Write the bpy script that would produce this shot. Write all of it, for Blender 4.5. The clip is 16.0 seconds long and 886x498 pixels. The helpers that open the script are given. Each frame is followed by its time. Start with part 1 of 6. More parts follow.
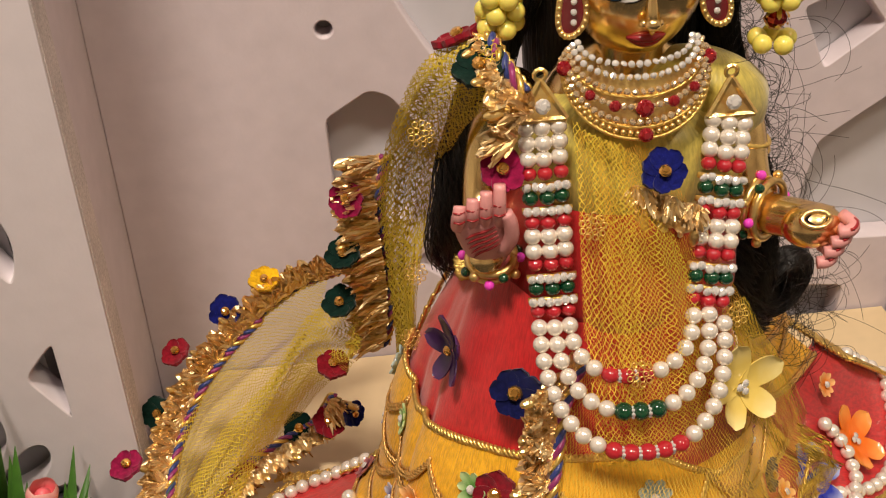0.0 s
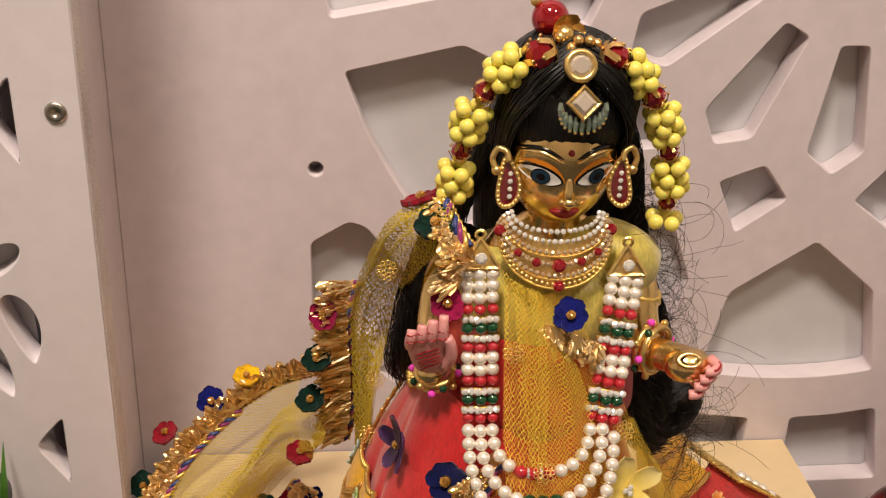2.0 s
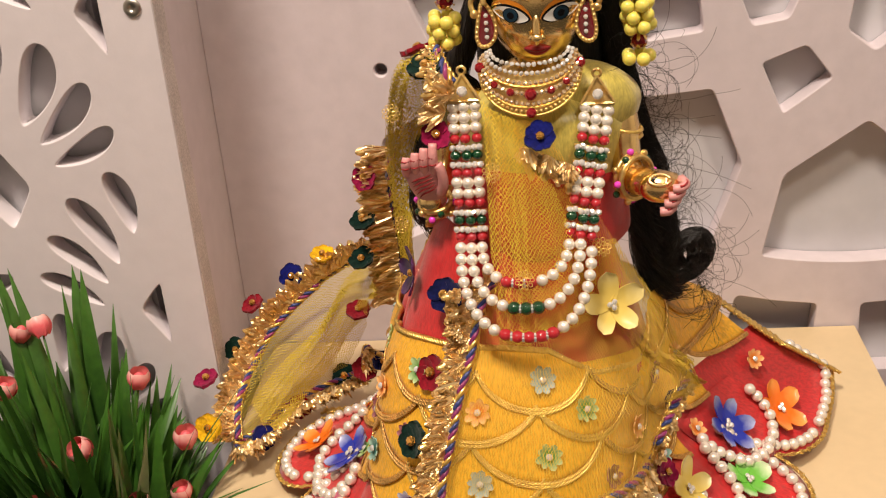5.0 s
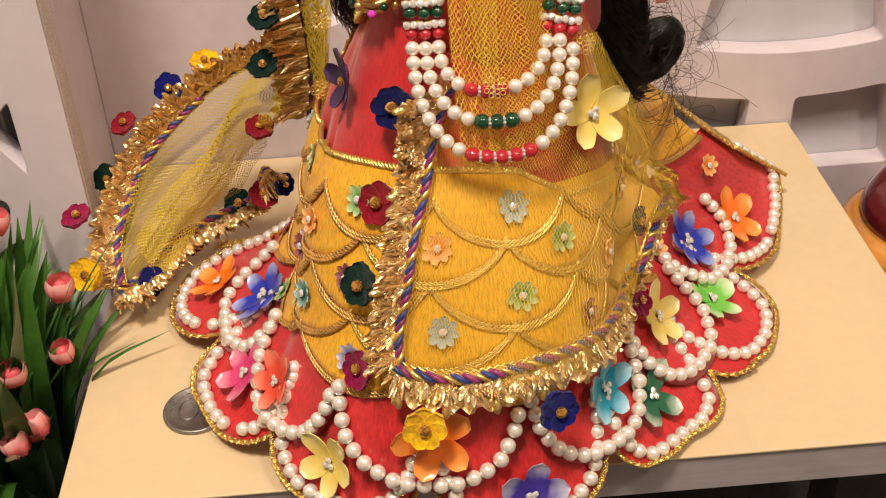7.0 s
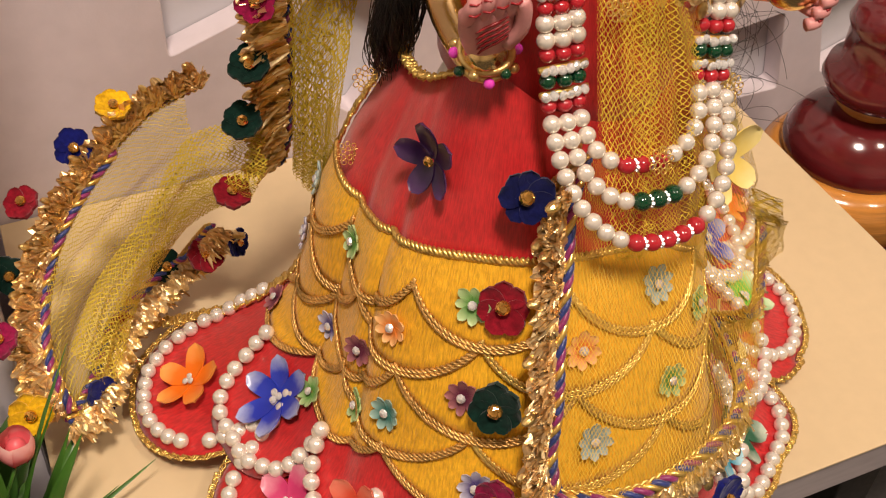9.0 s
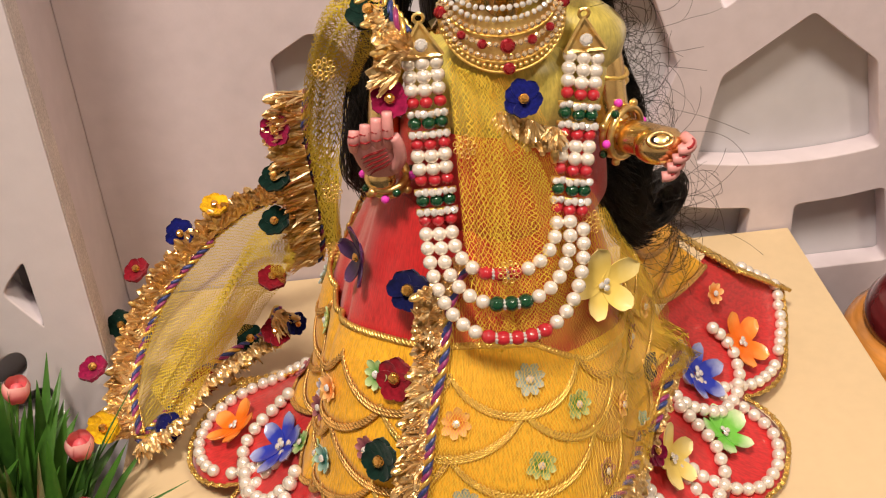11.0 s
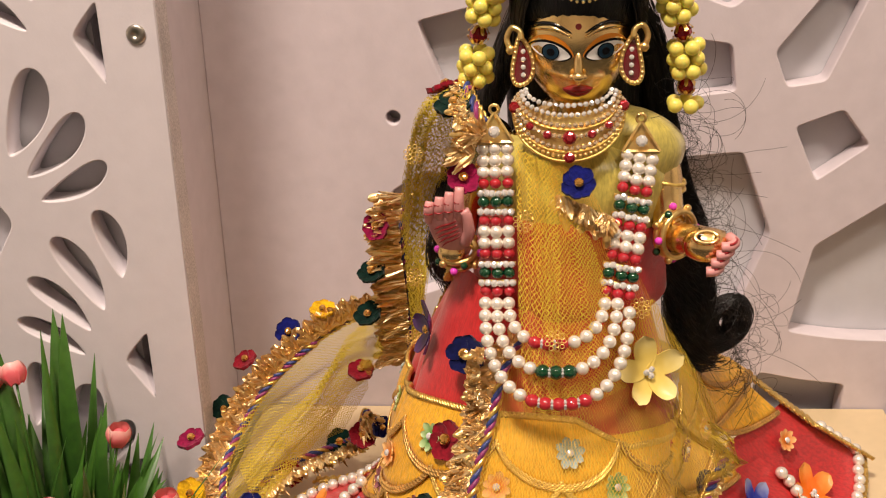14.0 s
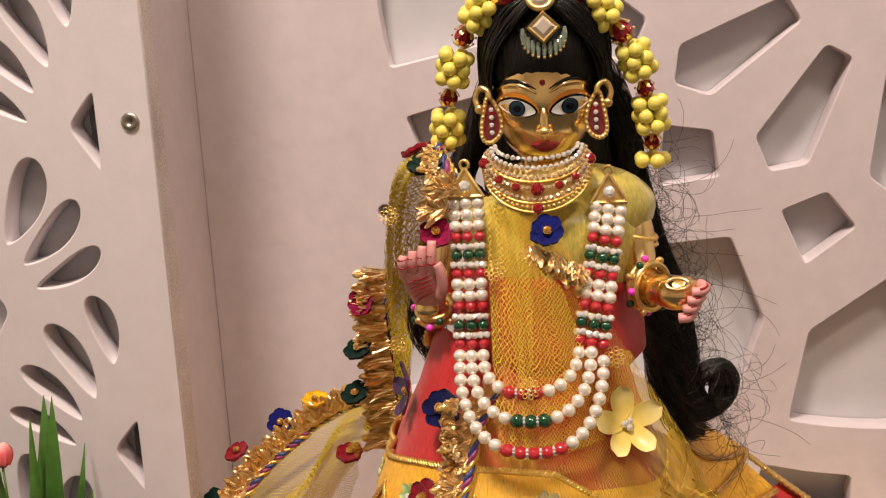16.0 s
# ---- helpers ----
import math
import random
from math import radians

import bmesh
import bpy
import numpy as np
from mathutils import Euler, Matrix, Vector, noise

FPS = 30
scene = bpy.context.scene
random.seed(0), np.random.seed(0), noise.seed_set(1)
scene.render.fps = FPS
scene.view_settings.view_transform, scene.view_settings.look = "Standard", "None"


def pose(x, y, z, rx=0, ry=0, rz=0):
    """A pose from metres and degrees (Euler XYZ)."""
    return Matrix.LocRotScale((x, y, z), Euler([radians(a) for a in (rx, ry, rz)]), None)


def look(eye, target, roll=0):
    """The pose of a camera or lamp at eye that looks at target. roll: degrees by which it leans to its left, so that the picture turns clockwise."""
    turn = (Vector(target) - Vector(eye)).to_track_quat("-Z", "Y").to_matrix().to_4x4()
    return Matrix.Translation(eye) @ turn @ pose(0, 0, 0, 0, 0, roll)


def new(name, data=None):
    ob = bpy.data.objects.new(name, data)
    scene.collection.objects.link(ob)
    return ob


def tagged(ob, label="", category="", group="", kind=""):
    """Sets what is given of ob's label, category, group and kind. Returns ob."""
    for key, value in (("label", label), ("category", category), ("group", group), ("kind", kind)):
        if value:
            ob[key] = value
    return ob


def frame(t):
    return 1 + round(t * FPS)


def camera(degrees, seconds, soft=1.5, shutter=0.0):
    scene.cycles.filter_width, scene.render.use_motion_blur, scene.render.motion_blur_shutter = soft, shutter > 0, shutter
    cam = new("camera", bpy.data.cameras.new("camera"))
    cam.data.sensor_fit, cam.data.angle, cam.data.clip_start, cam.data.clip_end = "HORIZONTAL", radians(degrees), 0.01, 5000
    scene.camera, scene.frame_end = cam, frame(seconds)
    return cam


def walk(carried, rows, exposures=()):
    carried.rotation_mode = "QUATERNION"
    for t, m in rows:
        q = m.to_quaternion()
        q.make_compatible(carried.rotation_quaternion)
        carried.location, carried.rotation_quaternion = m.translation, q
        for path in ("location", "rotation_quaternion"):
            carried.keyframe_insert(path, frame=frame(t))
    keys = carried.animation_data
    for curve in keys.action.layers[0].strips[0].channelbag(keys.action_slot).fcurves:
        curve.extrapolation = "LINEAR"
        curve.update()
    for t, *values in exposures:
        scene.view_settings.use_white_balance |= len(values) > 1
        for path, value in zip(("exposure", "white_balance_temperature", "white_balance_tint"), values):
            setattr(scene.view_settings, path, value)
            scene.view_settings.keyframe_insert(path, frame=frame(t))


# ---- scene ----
cam = camera(44.2, 16.0, soft=1.15)
PATH = [
    (0, (0.023, 0.036, 0.343), (0.123, 1.721, -0.731), -3.6),
    (0.5, (0.019, 0.014, 0.36), (0.133, 1.723, -0.673), -1.7),
    (1, (0.025, -0.013, 0.371), (0.161, 1.722, -0.615), -0.1),
    (1.5, (0.025, -0.033, 0.386), (0.175, 1.731, -0.543), 1.2),
    (2, (0.024, -0.034, 0.389), (0.184, 1.746, -0.51), 1.6),
    (2.5, (0.026, -0.036, 0.386), (0.176, 1.758, -0.485), 1.2),
    (3, (0.041, -0.054, 0.384), (0.155, 1.751, -0.47), 0.5),
    (3.2, (0.054, -0.057, 0.381), (0.141, 1.75, -0.472), 0.0),
    (5.3, (0.102, -0.114, 0.342), (-0.131, 1.664, -0.544), -5.4),
    (5.5, (0.094, -0.11, 0.335), (-0.122, 1.643, -0.603), -4.8),
    (6, (0.083, -0.092, 0.316), (-0.041, 1.6, -0.743), -2.4),
    (6.5, (0.069, -0.064, 0.323), (0.05, 1.583, -0.811), -1.8),
    (7, (0.054, -0.041, 0.319), (0.131, 1.557, -0.881), -2.6),
    (7.5, (0.01, -0.01, 0.32), (0.156, 1.538, -0.938), -3.5),
    (8, (-0.019, 0.017, 0.32), (0.208, 1.508, -0.994), -2.6),
    (8.5, (-0.039, 0.046, 0.324), (0.377, 1.448, -1.041), 0.6),
    (9, (-0.057, 0.086, 0.329), (0.569, 1.388, -1.054), 3.2),
    (9.2, (-0.069, 0.098, 0.334), (0.605, 1.381, -1.044), 3.2),
    (11.3, (0.073, -0.034, 0.365), (0.073, 1.621, -0.758), -3.3),
    (11.5, (0.084, -0.042, 0.367), (0.045, 1.623, -0.74), -2.2),
    (12, (0.097, -0.066, 0.391), (-0.041, 1.641, -0.642), -2.0),
    (12.5, (0.096, -0.085, 0.416), (-0.103, 1.666, -0.531), -2.7),
    (13, (0.086, -0.094, 0.415), (-0.098, 1.698, -0.454), -2.8),
    (13.5, (0.087, -0.082, 0.379), (-0.072, 1.75, -0.41), -2.4),
    (14, (0.082, -0.081, 0.328), (-0.095, 1.765, -0.423), -2.4),
    (14.5, (0.083, -0.086, 0.326), (-0.11, 1.777, -0.375), -2.3),
    (15, (0.091, -0.096, 0.309), (-0.087, 1.798, -0.309), -1.9),
    (15.5, (0.102, -0.097, 0.296), (-0.094, 1.824, -0.224), -2.6),
    (16, (0.102, -0.097, 0.29), (-0.123, 1.837, -0.168), -3.8),
]
EXPOSURES = [(0, -0.22, 6500, 10), (1.5, -0.14, 6500, 10), (3.2, -0.13, 6500, 10), (5.5, 0.03, 6500, 11), (7, 0.01, 6500, 12), (8.5, -0.16, 6600, 14), (9.2, -0.17, 6600, 14), (11.3, 0.05, 6400, 12), (12.5, 0.02, 6100, 12), (13.5, 0.02, 6300, 12), (14.5, 0.0, 6650, 14), (16, 0.0, 6500, 13)]
walk(cam, [(t, look(eye, target, roll)) for t, eye, target, roll in PATH], EXPOSURES)


# ---- world, lamps, exposure ----
world = bpy.data.worlds.new("room_air")
world.use_nodes = True
scene.world = world
world.node_tree.nodes["Background"].inputs[0].default_value = (1.0, 0.86, 0.72, 1)
world.node_tree.nodes["Background"].inputs[1].default_value = 0.15


def area_lamp(name, eye, target, size, watts, colour):
    data = bpy.data.lights.new(name, "AREA")
    data.shape, data.size, data.energy, data.color = "DISK", size, watts, colour
    ob = new(name, data)
    ob.matrix_world = look(eye, target)
    return ob


area_lamp("ceiling_lamp", (-0.20, -0.30, 1.75), (0.05, 0.35, 0.1), 0.30, 32.5, (1.0, 0.86, 0.73))
area_lamp("ceiling_lamp", (0.75, -0.55, 1.75), (0.05, 0.35, 0.1), 0.22, 11.5, (1.0, 0.85, 0.68))


# ---- materials ----
def node(nt, kind, x=0, **sets):
    n = nt.nodes.new(kind)
    for key, value in sets.items():
        n.inputs[key].default_value = value
    return n


def surface(name, colour, rough=0.5, metal=0.0, vary=0.12, grain=300.0, bump=0.15, bump_scale=None, coat=0.0, sheen=0.0,
            spec=0.5, stain=25.0, depth=0.0004, second=None, stretch=None, sss=0.0):
    """A painted, woven or cast surface: colour varied at two scales, and fine relief."""
    m = bpy.data.materials.new(name)
    m.use_nodes = True
    nt = m.node_tree
    b = nt.nodes["Principled BSDF"]
    tc = nt.nodes.new("ShaderNodeTexCoord")
    src = tc.outputs["Object"]
    if stretch:
        mp = nt.nodes.new("ShaderNodeMapping")
        mp.inputs["Scale"].default_value = stretch
        nt.links.new(src, mp.inputs[0])
        src = mp.outputs[0]
    n1 = node(nt, "ShaderNodeTexNoise", Scale=grain, Detail=4.0)
    n2 = node(nt, "ShaderNodeTexNoise", Scale=stain, Detail=3.0)
    nt.links.new(src, n1.inputs["Vector"])
    nt.links.new(tc.outputs["Object"], n2.inputs["Vector"])
    add = nt.nodes.new("ShaderNodeMath")
    add.operation = "ADD"
    nt.links.new(n1.outputs[0], add.inputs[0])
    nt.links.new(n2.outputs[0], add.inputs[1])
    ramp = nt.nodes.new("ShaderNodeMapRange")
    ramp.inputs[1].default_value, ramp.inputs[2].default_value = 0.7, 1.3
    nt.links.new(add.outputs[0], ramp.inputs[0])
    mix = nt.nodes.new("ShaderNodeMix")
    mix.data_type = "RGBA"
    dark = [c * (1 - vary) for c in colour]
    light = second or [min(1, c * (1 + vary)) for c in colour]
    mix.inputs[6].default_value, mix.inputs[7].default_value = (*dark, 1), (*light, 1)
    nt.links.new(ramp.outputs[0], mix.inputs[0])
    nt.links.new(mix.outputs[2], b.inputs["Base Color"])
    b.inputs["Roughness"].default_value, b.inputs["Metallic"].default_value = rough, metal
    b.inputs["Coat Weight"].default_value, b.inputs["Sheen Weight"].default_value = coat, sheen
    b.inputs["Specular IOR Level"].default_value = spec
    if coat >= 0.9:
        b.inputs["Coat Roughness"].default_value = 0.16
    if sss:
        b.inputs["Subsurface Weight"].default_value = sss
        b.inputs["Subsurface Scale"].default_value = 0.002
    if bump:
        n3 = node(nt, "ShaderNodeTexNoise", Scale=bump_scale or grain, Detail=3.0)
        nt.links.new(src, n3.inputs["Vector"])
        bp = node(nt, "ShaderNodeBump", Strength=bump, Distance=depth)
        nt.links.new(n3.outputs[0], bp.inputs["Height"])
        nt.links.new(bp.outputs[0], b.inputs["Normal"])
    return m


def woven(name, colour, pitch, rough, sheen=0.3, thread=(1, 1, 1), bump=0.5, spec=0.5, vary=0.2, metal=0.0):
    """Cloth whose threads run down the piece (UV in metres)."""
    m = surface(name, colour, rough, metal, vary, 400, 0, sheen=sheen, spec=spec)
    nt = m.node_tree
    b = nt.nodes["Principled BSDF"]
    uv = nt.nodes.new("ShaderNodeUVMap")
    mp = nt.nodes.new("ShaderNodeMapping")
    mp.inputs["Scale"].default_value = (1 / pitch, 0.20 / pitch, 1)
    nt.links.new(uv.outputs[0], mp.inputs[0])
    n1 = node(nt, "ShaderNodeTexNoise", Scale=1.0, Detail=3.0)
    nt.links.new(mp.outputs[0], n1.inputs["Vector"])
    bp = node(nt, "ShaderNodeBump", Strength=bump, Distance=0.0006)
    nt.links.new(n1.outputs[0], bp.inputs["Height"])
    nt.links.new(bp.outputs[0], b.inputs["Normal"])
    old = b.inputs["Base Color"].links[0].from_socket
    mul = nt.nodes.new("ShaderNodeMix")
    mul.data_type, mul.blend_type = "RGBA", "MULTIPLY"
    mul.inputs[0].default_value = 1.0
    rg = nt.nodes.new("ShaderNodeMapRange")
    rg.inputs[1].default_value, rg.inputs[2].default_value, rg.inputs[3].default_value, rg.inputs[4].default_value = 0.35, 0.6, 0.78, 1.06
    nt.links.new(n1.outputs[0], rg.inputs[0])
    nt.links.new(old, mul.inputs[6])
    nt.links.new(rg.outputs[0], mul.inputs[7])
    nt.links.new(mul.outputs[2], b.inputs["Base Color"])
    return m


def netting(name, colour, pitch, fill):
    """Fine tulle: a diamond mesh of threads with open holes between them (UV in metres)."""
    m = bpy.data.materials.new(name)
    m.use_nodes = True
    nt = m.node_tree
    b, out = nt.nodes["Principled BSDF"], nt.nodes["Material Output"]
    b.inputs["Base Color"].default_value = (*colour, 1)
    b.inputs["Roughness"].default_value = 0.45
    b.inputs["Specular IOR Level"].default_value = 0.25
    uv = nt.nodes.new("ShaderNodeUVMap")
    wob = node(nt, "ShaderNodeTexNoise", Scale=260.0, Detail=1.0)
    nt.links.new(uv.outputs[0], wob.inputs["Vector"])
    wsc = nt.nodes.new("ShaderNodeVectorMath")
    wsc.operation = "SCALE"
    wsc.inputs["Scale"].default_value = pitch * 1.2
    nt.links.new(wob.outputs["Color"], wsc.inputs[0])
    wadd = nt.nodes.new("ShaderNodeVectorMath")
    nt.links.new(uv.outputs[0], wadd.inputs[0])
    nt.links.new(wsc.outputs[0], wadd.inputs[1])
    sep = nt.nodes.new("ShaderNodeSeparateXYZ")
    nt.links.new(wadd.outputs[0], sep.inputs[0])

    def op(kind, a, c):
        n = nt.nodes.new("ShaderNodeMath")
        n.operation = kind
        for k, v in enumerate((a, c)):
            if isinstance(v, (int, float)):
                n.inputs[k].default_value = v
            elif v is not None:
                nt.links.new(v, n.inputs[k])
        return n.outputs[0]
    u = op("DIVIDE", sep.outputs[0], pitch)
    v = op("DIVIDE", sep.outputs[1], pitch * 1.5)
    lines = []
    for s in (op("ADD", u, v), op("SUBTRACT", u, v)):
        lines.append(op("LESS_THAN", op("ABSOLUTE", op("SUBTRACT", op("FRACT", s, None), 0.5), None), fill))
    big = node(nt, "ShaderNodeTexNoise", Scale=60.0, Detail=2.0)
    nt.links.new(uv.outputs[0], big.inputs["Vector"])
    solid = op("MAXIMUM", lines[0], lines[1])
    tr = nt.nodes.new("ShaderNodeBsdfTransparent")
    mx = nt.nodes.new("ShaderNodeMixShader")
    nt.links.new(solid, mx.inputs[0])
    nt.links.new(tr.outputs[0], mx.inputs[1])
    nt.links.new(b.outputs[0], mx.inputs[2])
    nt.links.new(mx.outputs[0], out.inputs["Surface"])
    return m


def foil(name):
    """Crumpled leaf-metal: each leaf has its own tone, from copper to pale gold."""
    m = surface(name, (1.0, 0.66, 0.28), 0.36, 0.85, vary=0.25, grain=500, bump=0.6, bump_scale=650, depth=0.0004, stain=90)
    nt = m.node_tree
    b = nt.nodes["Principled BSDF"]
    geo = nt.nodes.new("ShaderNodeNewGeometry")
    ramp = nt.nodes.new("ShaderNodeValToRGB")
    ramp.color_ramp.elements[0].color, ramp.color_ramp.elements[1].color = (0.86, 0.50, 0.19, 1), (1.0, 0.85, 0.55, 1)
    nt.links.new(geo.outputs["Random Per Island"], ramp.inputs[0])
    mul = nt.nodes.new("ShaderNodeMix")
    mul.data_type, mul.blend_type = "RGBA", "MIX"
    mul.inputs[0].default_value = 0.65
    nt.links.new(b.inputs["Base Color"].links[0].from_socket, mul.inputs[6])
    nt.links.new(ramp.outputs[0], mul.inputs[7])
    nt.links.new(mul.outputs[2], b.inputs["Base Color"])
    return m


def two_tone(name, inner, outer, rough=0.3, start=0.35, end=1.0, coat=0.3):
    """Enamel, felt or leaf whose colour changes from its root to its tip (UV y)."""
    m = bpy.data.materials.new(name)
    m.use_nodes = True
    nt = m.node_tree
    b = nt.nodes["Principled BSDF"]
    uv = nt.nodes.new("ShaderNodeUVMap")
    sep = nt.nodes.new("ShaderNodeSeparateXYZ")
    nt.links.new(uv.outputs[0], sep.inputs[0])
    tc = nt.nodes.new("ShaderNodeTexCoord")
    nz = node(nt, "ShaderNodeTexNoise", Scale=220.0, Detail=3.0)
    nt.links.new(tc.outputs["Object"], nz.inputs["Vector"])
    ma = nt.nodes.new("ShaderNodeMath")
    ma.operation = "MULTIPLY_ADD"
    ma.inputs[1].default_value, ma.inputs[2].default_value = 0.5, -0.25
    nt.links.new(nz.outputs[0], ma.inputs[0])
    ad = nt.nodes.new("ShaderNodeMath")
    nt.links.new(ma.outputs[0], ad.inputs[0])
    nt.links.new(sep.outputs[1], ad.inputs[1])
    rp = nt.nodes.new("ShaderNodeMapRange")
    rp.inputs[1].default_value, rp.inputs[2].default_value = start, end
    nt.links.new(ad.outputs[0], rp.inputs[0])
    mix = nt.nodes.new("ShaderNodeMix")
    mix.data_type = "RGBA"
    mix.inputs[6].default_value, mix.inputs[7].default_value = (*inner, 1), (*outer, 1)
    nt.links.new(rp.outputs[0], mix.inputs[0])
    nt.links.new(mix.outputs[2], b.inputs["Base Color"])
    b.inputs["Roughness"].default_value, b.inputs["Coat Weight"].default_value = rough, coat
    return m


M_WALL = surface("matt_wall_paint", (0.67, 0.595, 0.625), 0.62, vary=0.06, grain=90, bump=0.12, bump_scale=700, stain=9)
M_PANEL = surface("pale_panel_paint", (0.73, 0.675, 0.705), 0.6, vary=0.04, grain=90, bump=0.12, bump_scale=700, stain=9)
M_BACK = surface("grey_backing_board", (0.60, 0.59, 0.62), 0.5, vary=0.05, grain=60, bump=0.05, stain=12)
M_RAW = surface("raw_fibreboard_edge", (0.66, 0.60, 0.58), 0.9, vary=0.25, grain=900, bump=0.8, bump_scale=900, depth=0.0008)
M_CREAM = surface("cream_laminate", (0.685, 0.53, 0.315), 0.33, vary=0.035, grain=140, bump=0.04, bump_scale=900, stain=14)
M_EDGE = surface("painted_board_edge", (0.40, 0.36, 0.37), 0.6, vary=0.12, grain=350, bump=0.3, stretch=(0.15, 1, 1))
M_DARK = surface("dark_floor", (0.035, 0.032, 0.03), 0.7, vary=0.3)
M_ROOM = surface("room_plaster", (0.74, 0.68, 0.60), 0.8, vary=0.05, stain=2, grain=30)
M_BRASS = surface("polished_brass", (0.97, 0.67, 0.30), 0.22, 1.0, vary=0.12, grain=120, bump=0.1, bump_scale=160, stain=60)
M_GOLD = surface("gold_foil", (1.0, 0.60, 0.23), 0.28, 0.9, vary=0.3, grain=500, bump=0.5, bump_scale=700, depth=0.0003, stain=90)
M_FOIL = foil("crumpled_gold_leaf")
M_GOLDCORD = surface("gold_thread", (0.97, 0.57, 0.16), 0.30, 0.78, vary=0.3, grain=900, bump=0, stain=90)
# Dimmer copy of the gold thread: weaker light on the sides, in colour.
M_GOLDSHADE = surface("antique_gold_thread", (0.66, 0.39, 0.12), 0.36, 0.65, vary=0.4, grain=900, bump=0, stain=90)
M_RED = woven("red_satin", (0.58, 0.022, 0.024), 0.0007, 0.33, sheen=0.25, bump=0.2, vary=0.12)
M_YEL = woven("yellow_embroidery", (0.95, 0.46, 0.018), 0.00075, 0.40, sheen=0.15, bump=0.9, vary=0.16)
M_BLOUSE = woven("lime_yellow_satin", (0.58, 0.47, 0.09), 0.0008, 0.38, sheen=0.35, bump=0.25)
M_NET = netting("yellow_net", (0.82, 0.54, 0.07), 0.0014, 0.064)
M_NETFOLD = netting("yellow_folded_net", (0.66, 0.45, 0.05), 0.0017, 0.105)
M_NETCHEST = netting("yellow_chest_net", (0.86, 0.44, 0.05), 0.0014, 0.060)
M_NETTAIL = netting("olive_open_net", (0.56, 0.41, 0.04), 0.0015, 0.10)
M_NETMID = netting("yellow_net_layered", (0.84, 0.62, 0.07), 0.0016, 0.080)
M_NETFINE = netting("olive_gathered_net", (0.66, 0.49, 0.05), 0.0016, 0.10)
M_PEARL = surface("pearl_bead", (0.88, 0.81, 0.71), 0.24, 0.38, vary=0.05, bump=0, coat=1.0, stain=120, spec=0.7)
M_REDBEAD = surface("red_bead", (0.44, 0.018, 0.028), 0.15, vary=0.15, bump=0.04, coat=0.5)
M_GREENBEAD = surface("green_bead", (0.003, 0.048, 0.018), 0.1, vary=0.15, bump=0.02, coat=0.6)
M_PINKBEAD = surface("pink_bead", (0.8, 0.06, 0.55), 0.15, vary=0.1, bump=0.02, coat=0.5)
M_YBEAD = surface("yellow_bead", (0.84, 0.73, 0.14), 0.3, vary=0.05, bump=0.05, coat=0.25, sss=0.15)
M_HAIR = surface("black_hair", (0.008, 0.007, 0.007), 0.33, vary=0.5, grain=500, bump=0.9, bump_scale=260, stretch=(4, 4, 0.35), depth=0.001)
M_STRAND = surface("black_hair_strand", (0.010, 0.008, 0.007), 0.35, vary=0.3, bump=0)
M_PINKPAINT = surface("pink_palm_paint", (0.70, 0.31, 0.30), 0.4, vary=0.15, grain=200, bump=0.2, bump_scale=300)
M_REDPAINT = surface("red_lip_paint", (0.34, 0.02, 0.025), 0.3, vary=0.15)
# Eye and brow paint, and the painted dark of the fist's hole.
M_BLACK = surface("black_enamel", (0.006, 0.006, 0.008), 0.12, vary=0.2, bump=0)
M_WHITE = surface("white_enamel", (0.82, 0.80, 0.76), 0.2, vary=0.04, bump=0)
M_IRIS = surface("blue_grey_enamel", (0.015, 0.04, 0.065), 0.1, vary=0.3, bump=0)
M_ORANGEPAINT = surface("orange_enamel", (0.75, 0.25, 0.02), 0.3, vary=0.1, bump=0)
M_MAHOGANY = surface("mahogany_lacquer", (0.13, 0.012, 0.014), 0.15, vary=0.25, grain=60, bump=0.05, coat=0.6, stretch=(1, 1, 6))
M_HONEY = surface("honey_lacquered_wood", (0.56, 0.23, 0.045), 0.2, vary=0.35, grain=40, bump=0.05, coat=0.6, stretch=(1, 1, 14))
M_STEEL = surface("worn_coin_steel", (0.30, 0.285, 0.27), 0.42, 0.9, vary=0.25, grain=300, bump=0.5, bump_scale=350, stain=80)
M_SCREW = surface("screw_steel", (0.55, 0.52, 0.47), 0.35, 1.0, vary=0.2)
# Near-black roots: the shade deep in the clump is put into the colour.
M_LEAF = two_tone("green_plastic_shaded_root", (0.006, 0.024, 0.006), (0.052, 0.150, 0.018), 0.35, 0.25, 0.95)
M_BUD = two_tone("pink_plastic_bud", (0.78, 0.13, 0.15), (0.88, 0.50, 0.45), 0.45, 0.45, 1.05)
M_POT = surface("dark_pot", (0.04, 0.03, 0.025), 0.6)
M_GRASS = surface("green_mat", (0.02, 0.06, 0.012), 0.8, vary=0.5, bump=0.8)


def clear_stone(name, colour, rough=0.05, metal=0.6):
    m = bpy.data.materials.new(name)
    m.use_nodes = True
    b = m.node_tree.nodes["Principled BSDF"]
    b.inputs["Base Color"].default_value = (*colour, 1)
    b.inputs["Roughness"].default_value = rough
    b.inputs["Metallic"].default_value = metal
    b.inputs["Coat Weight"].default_value = 1.0
    return m


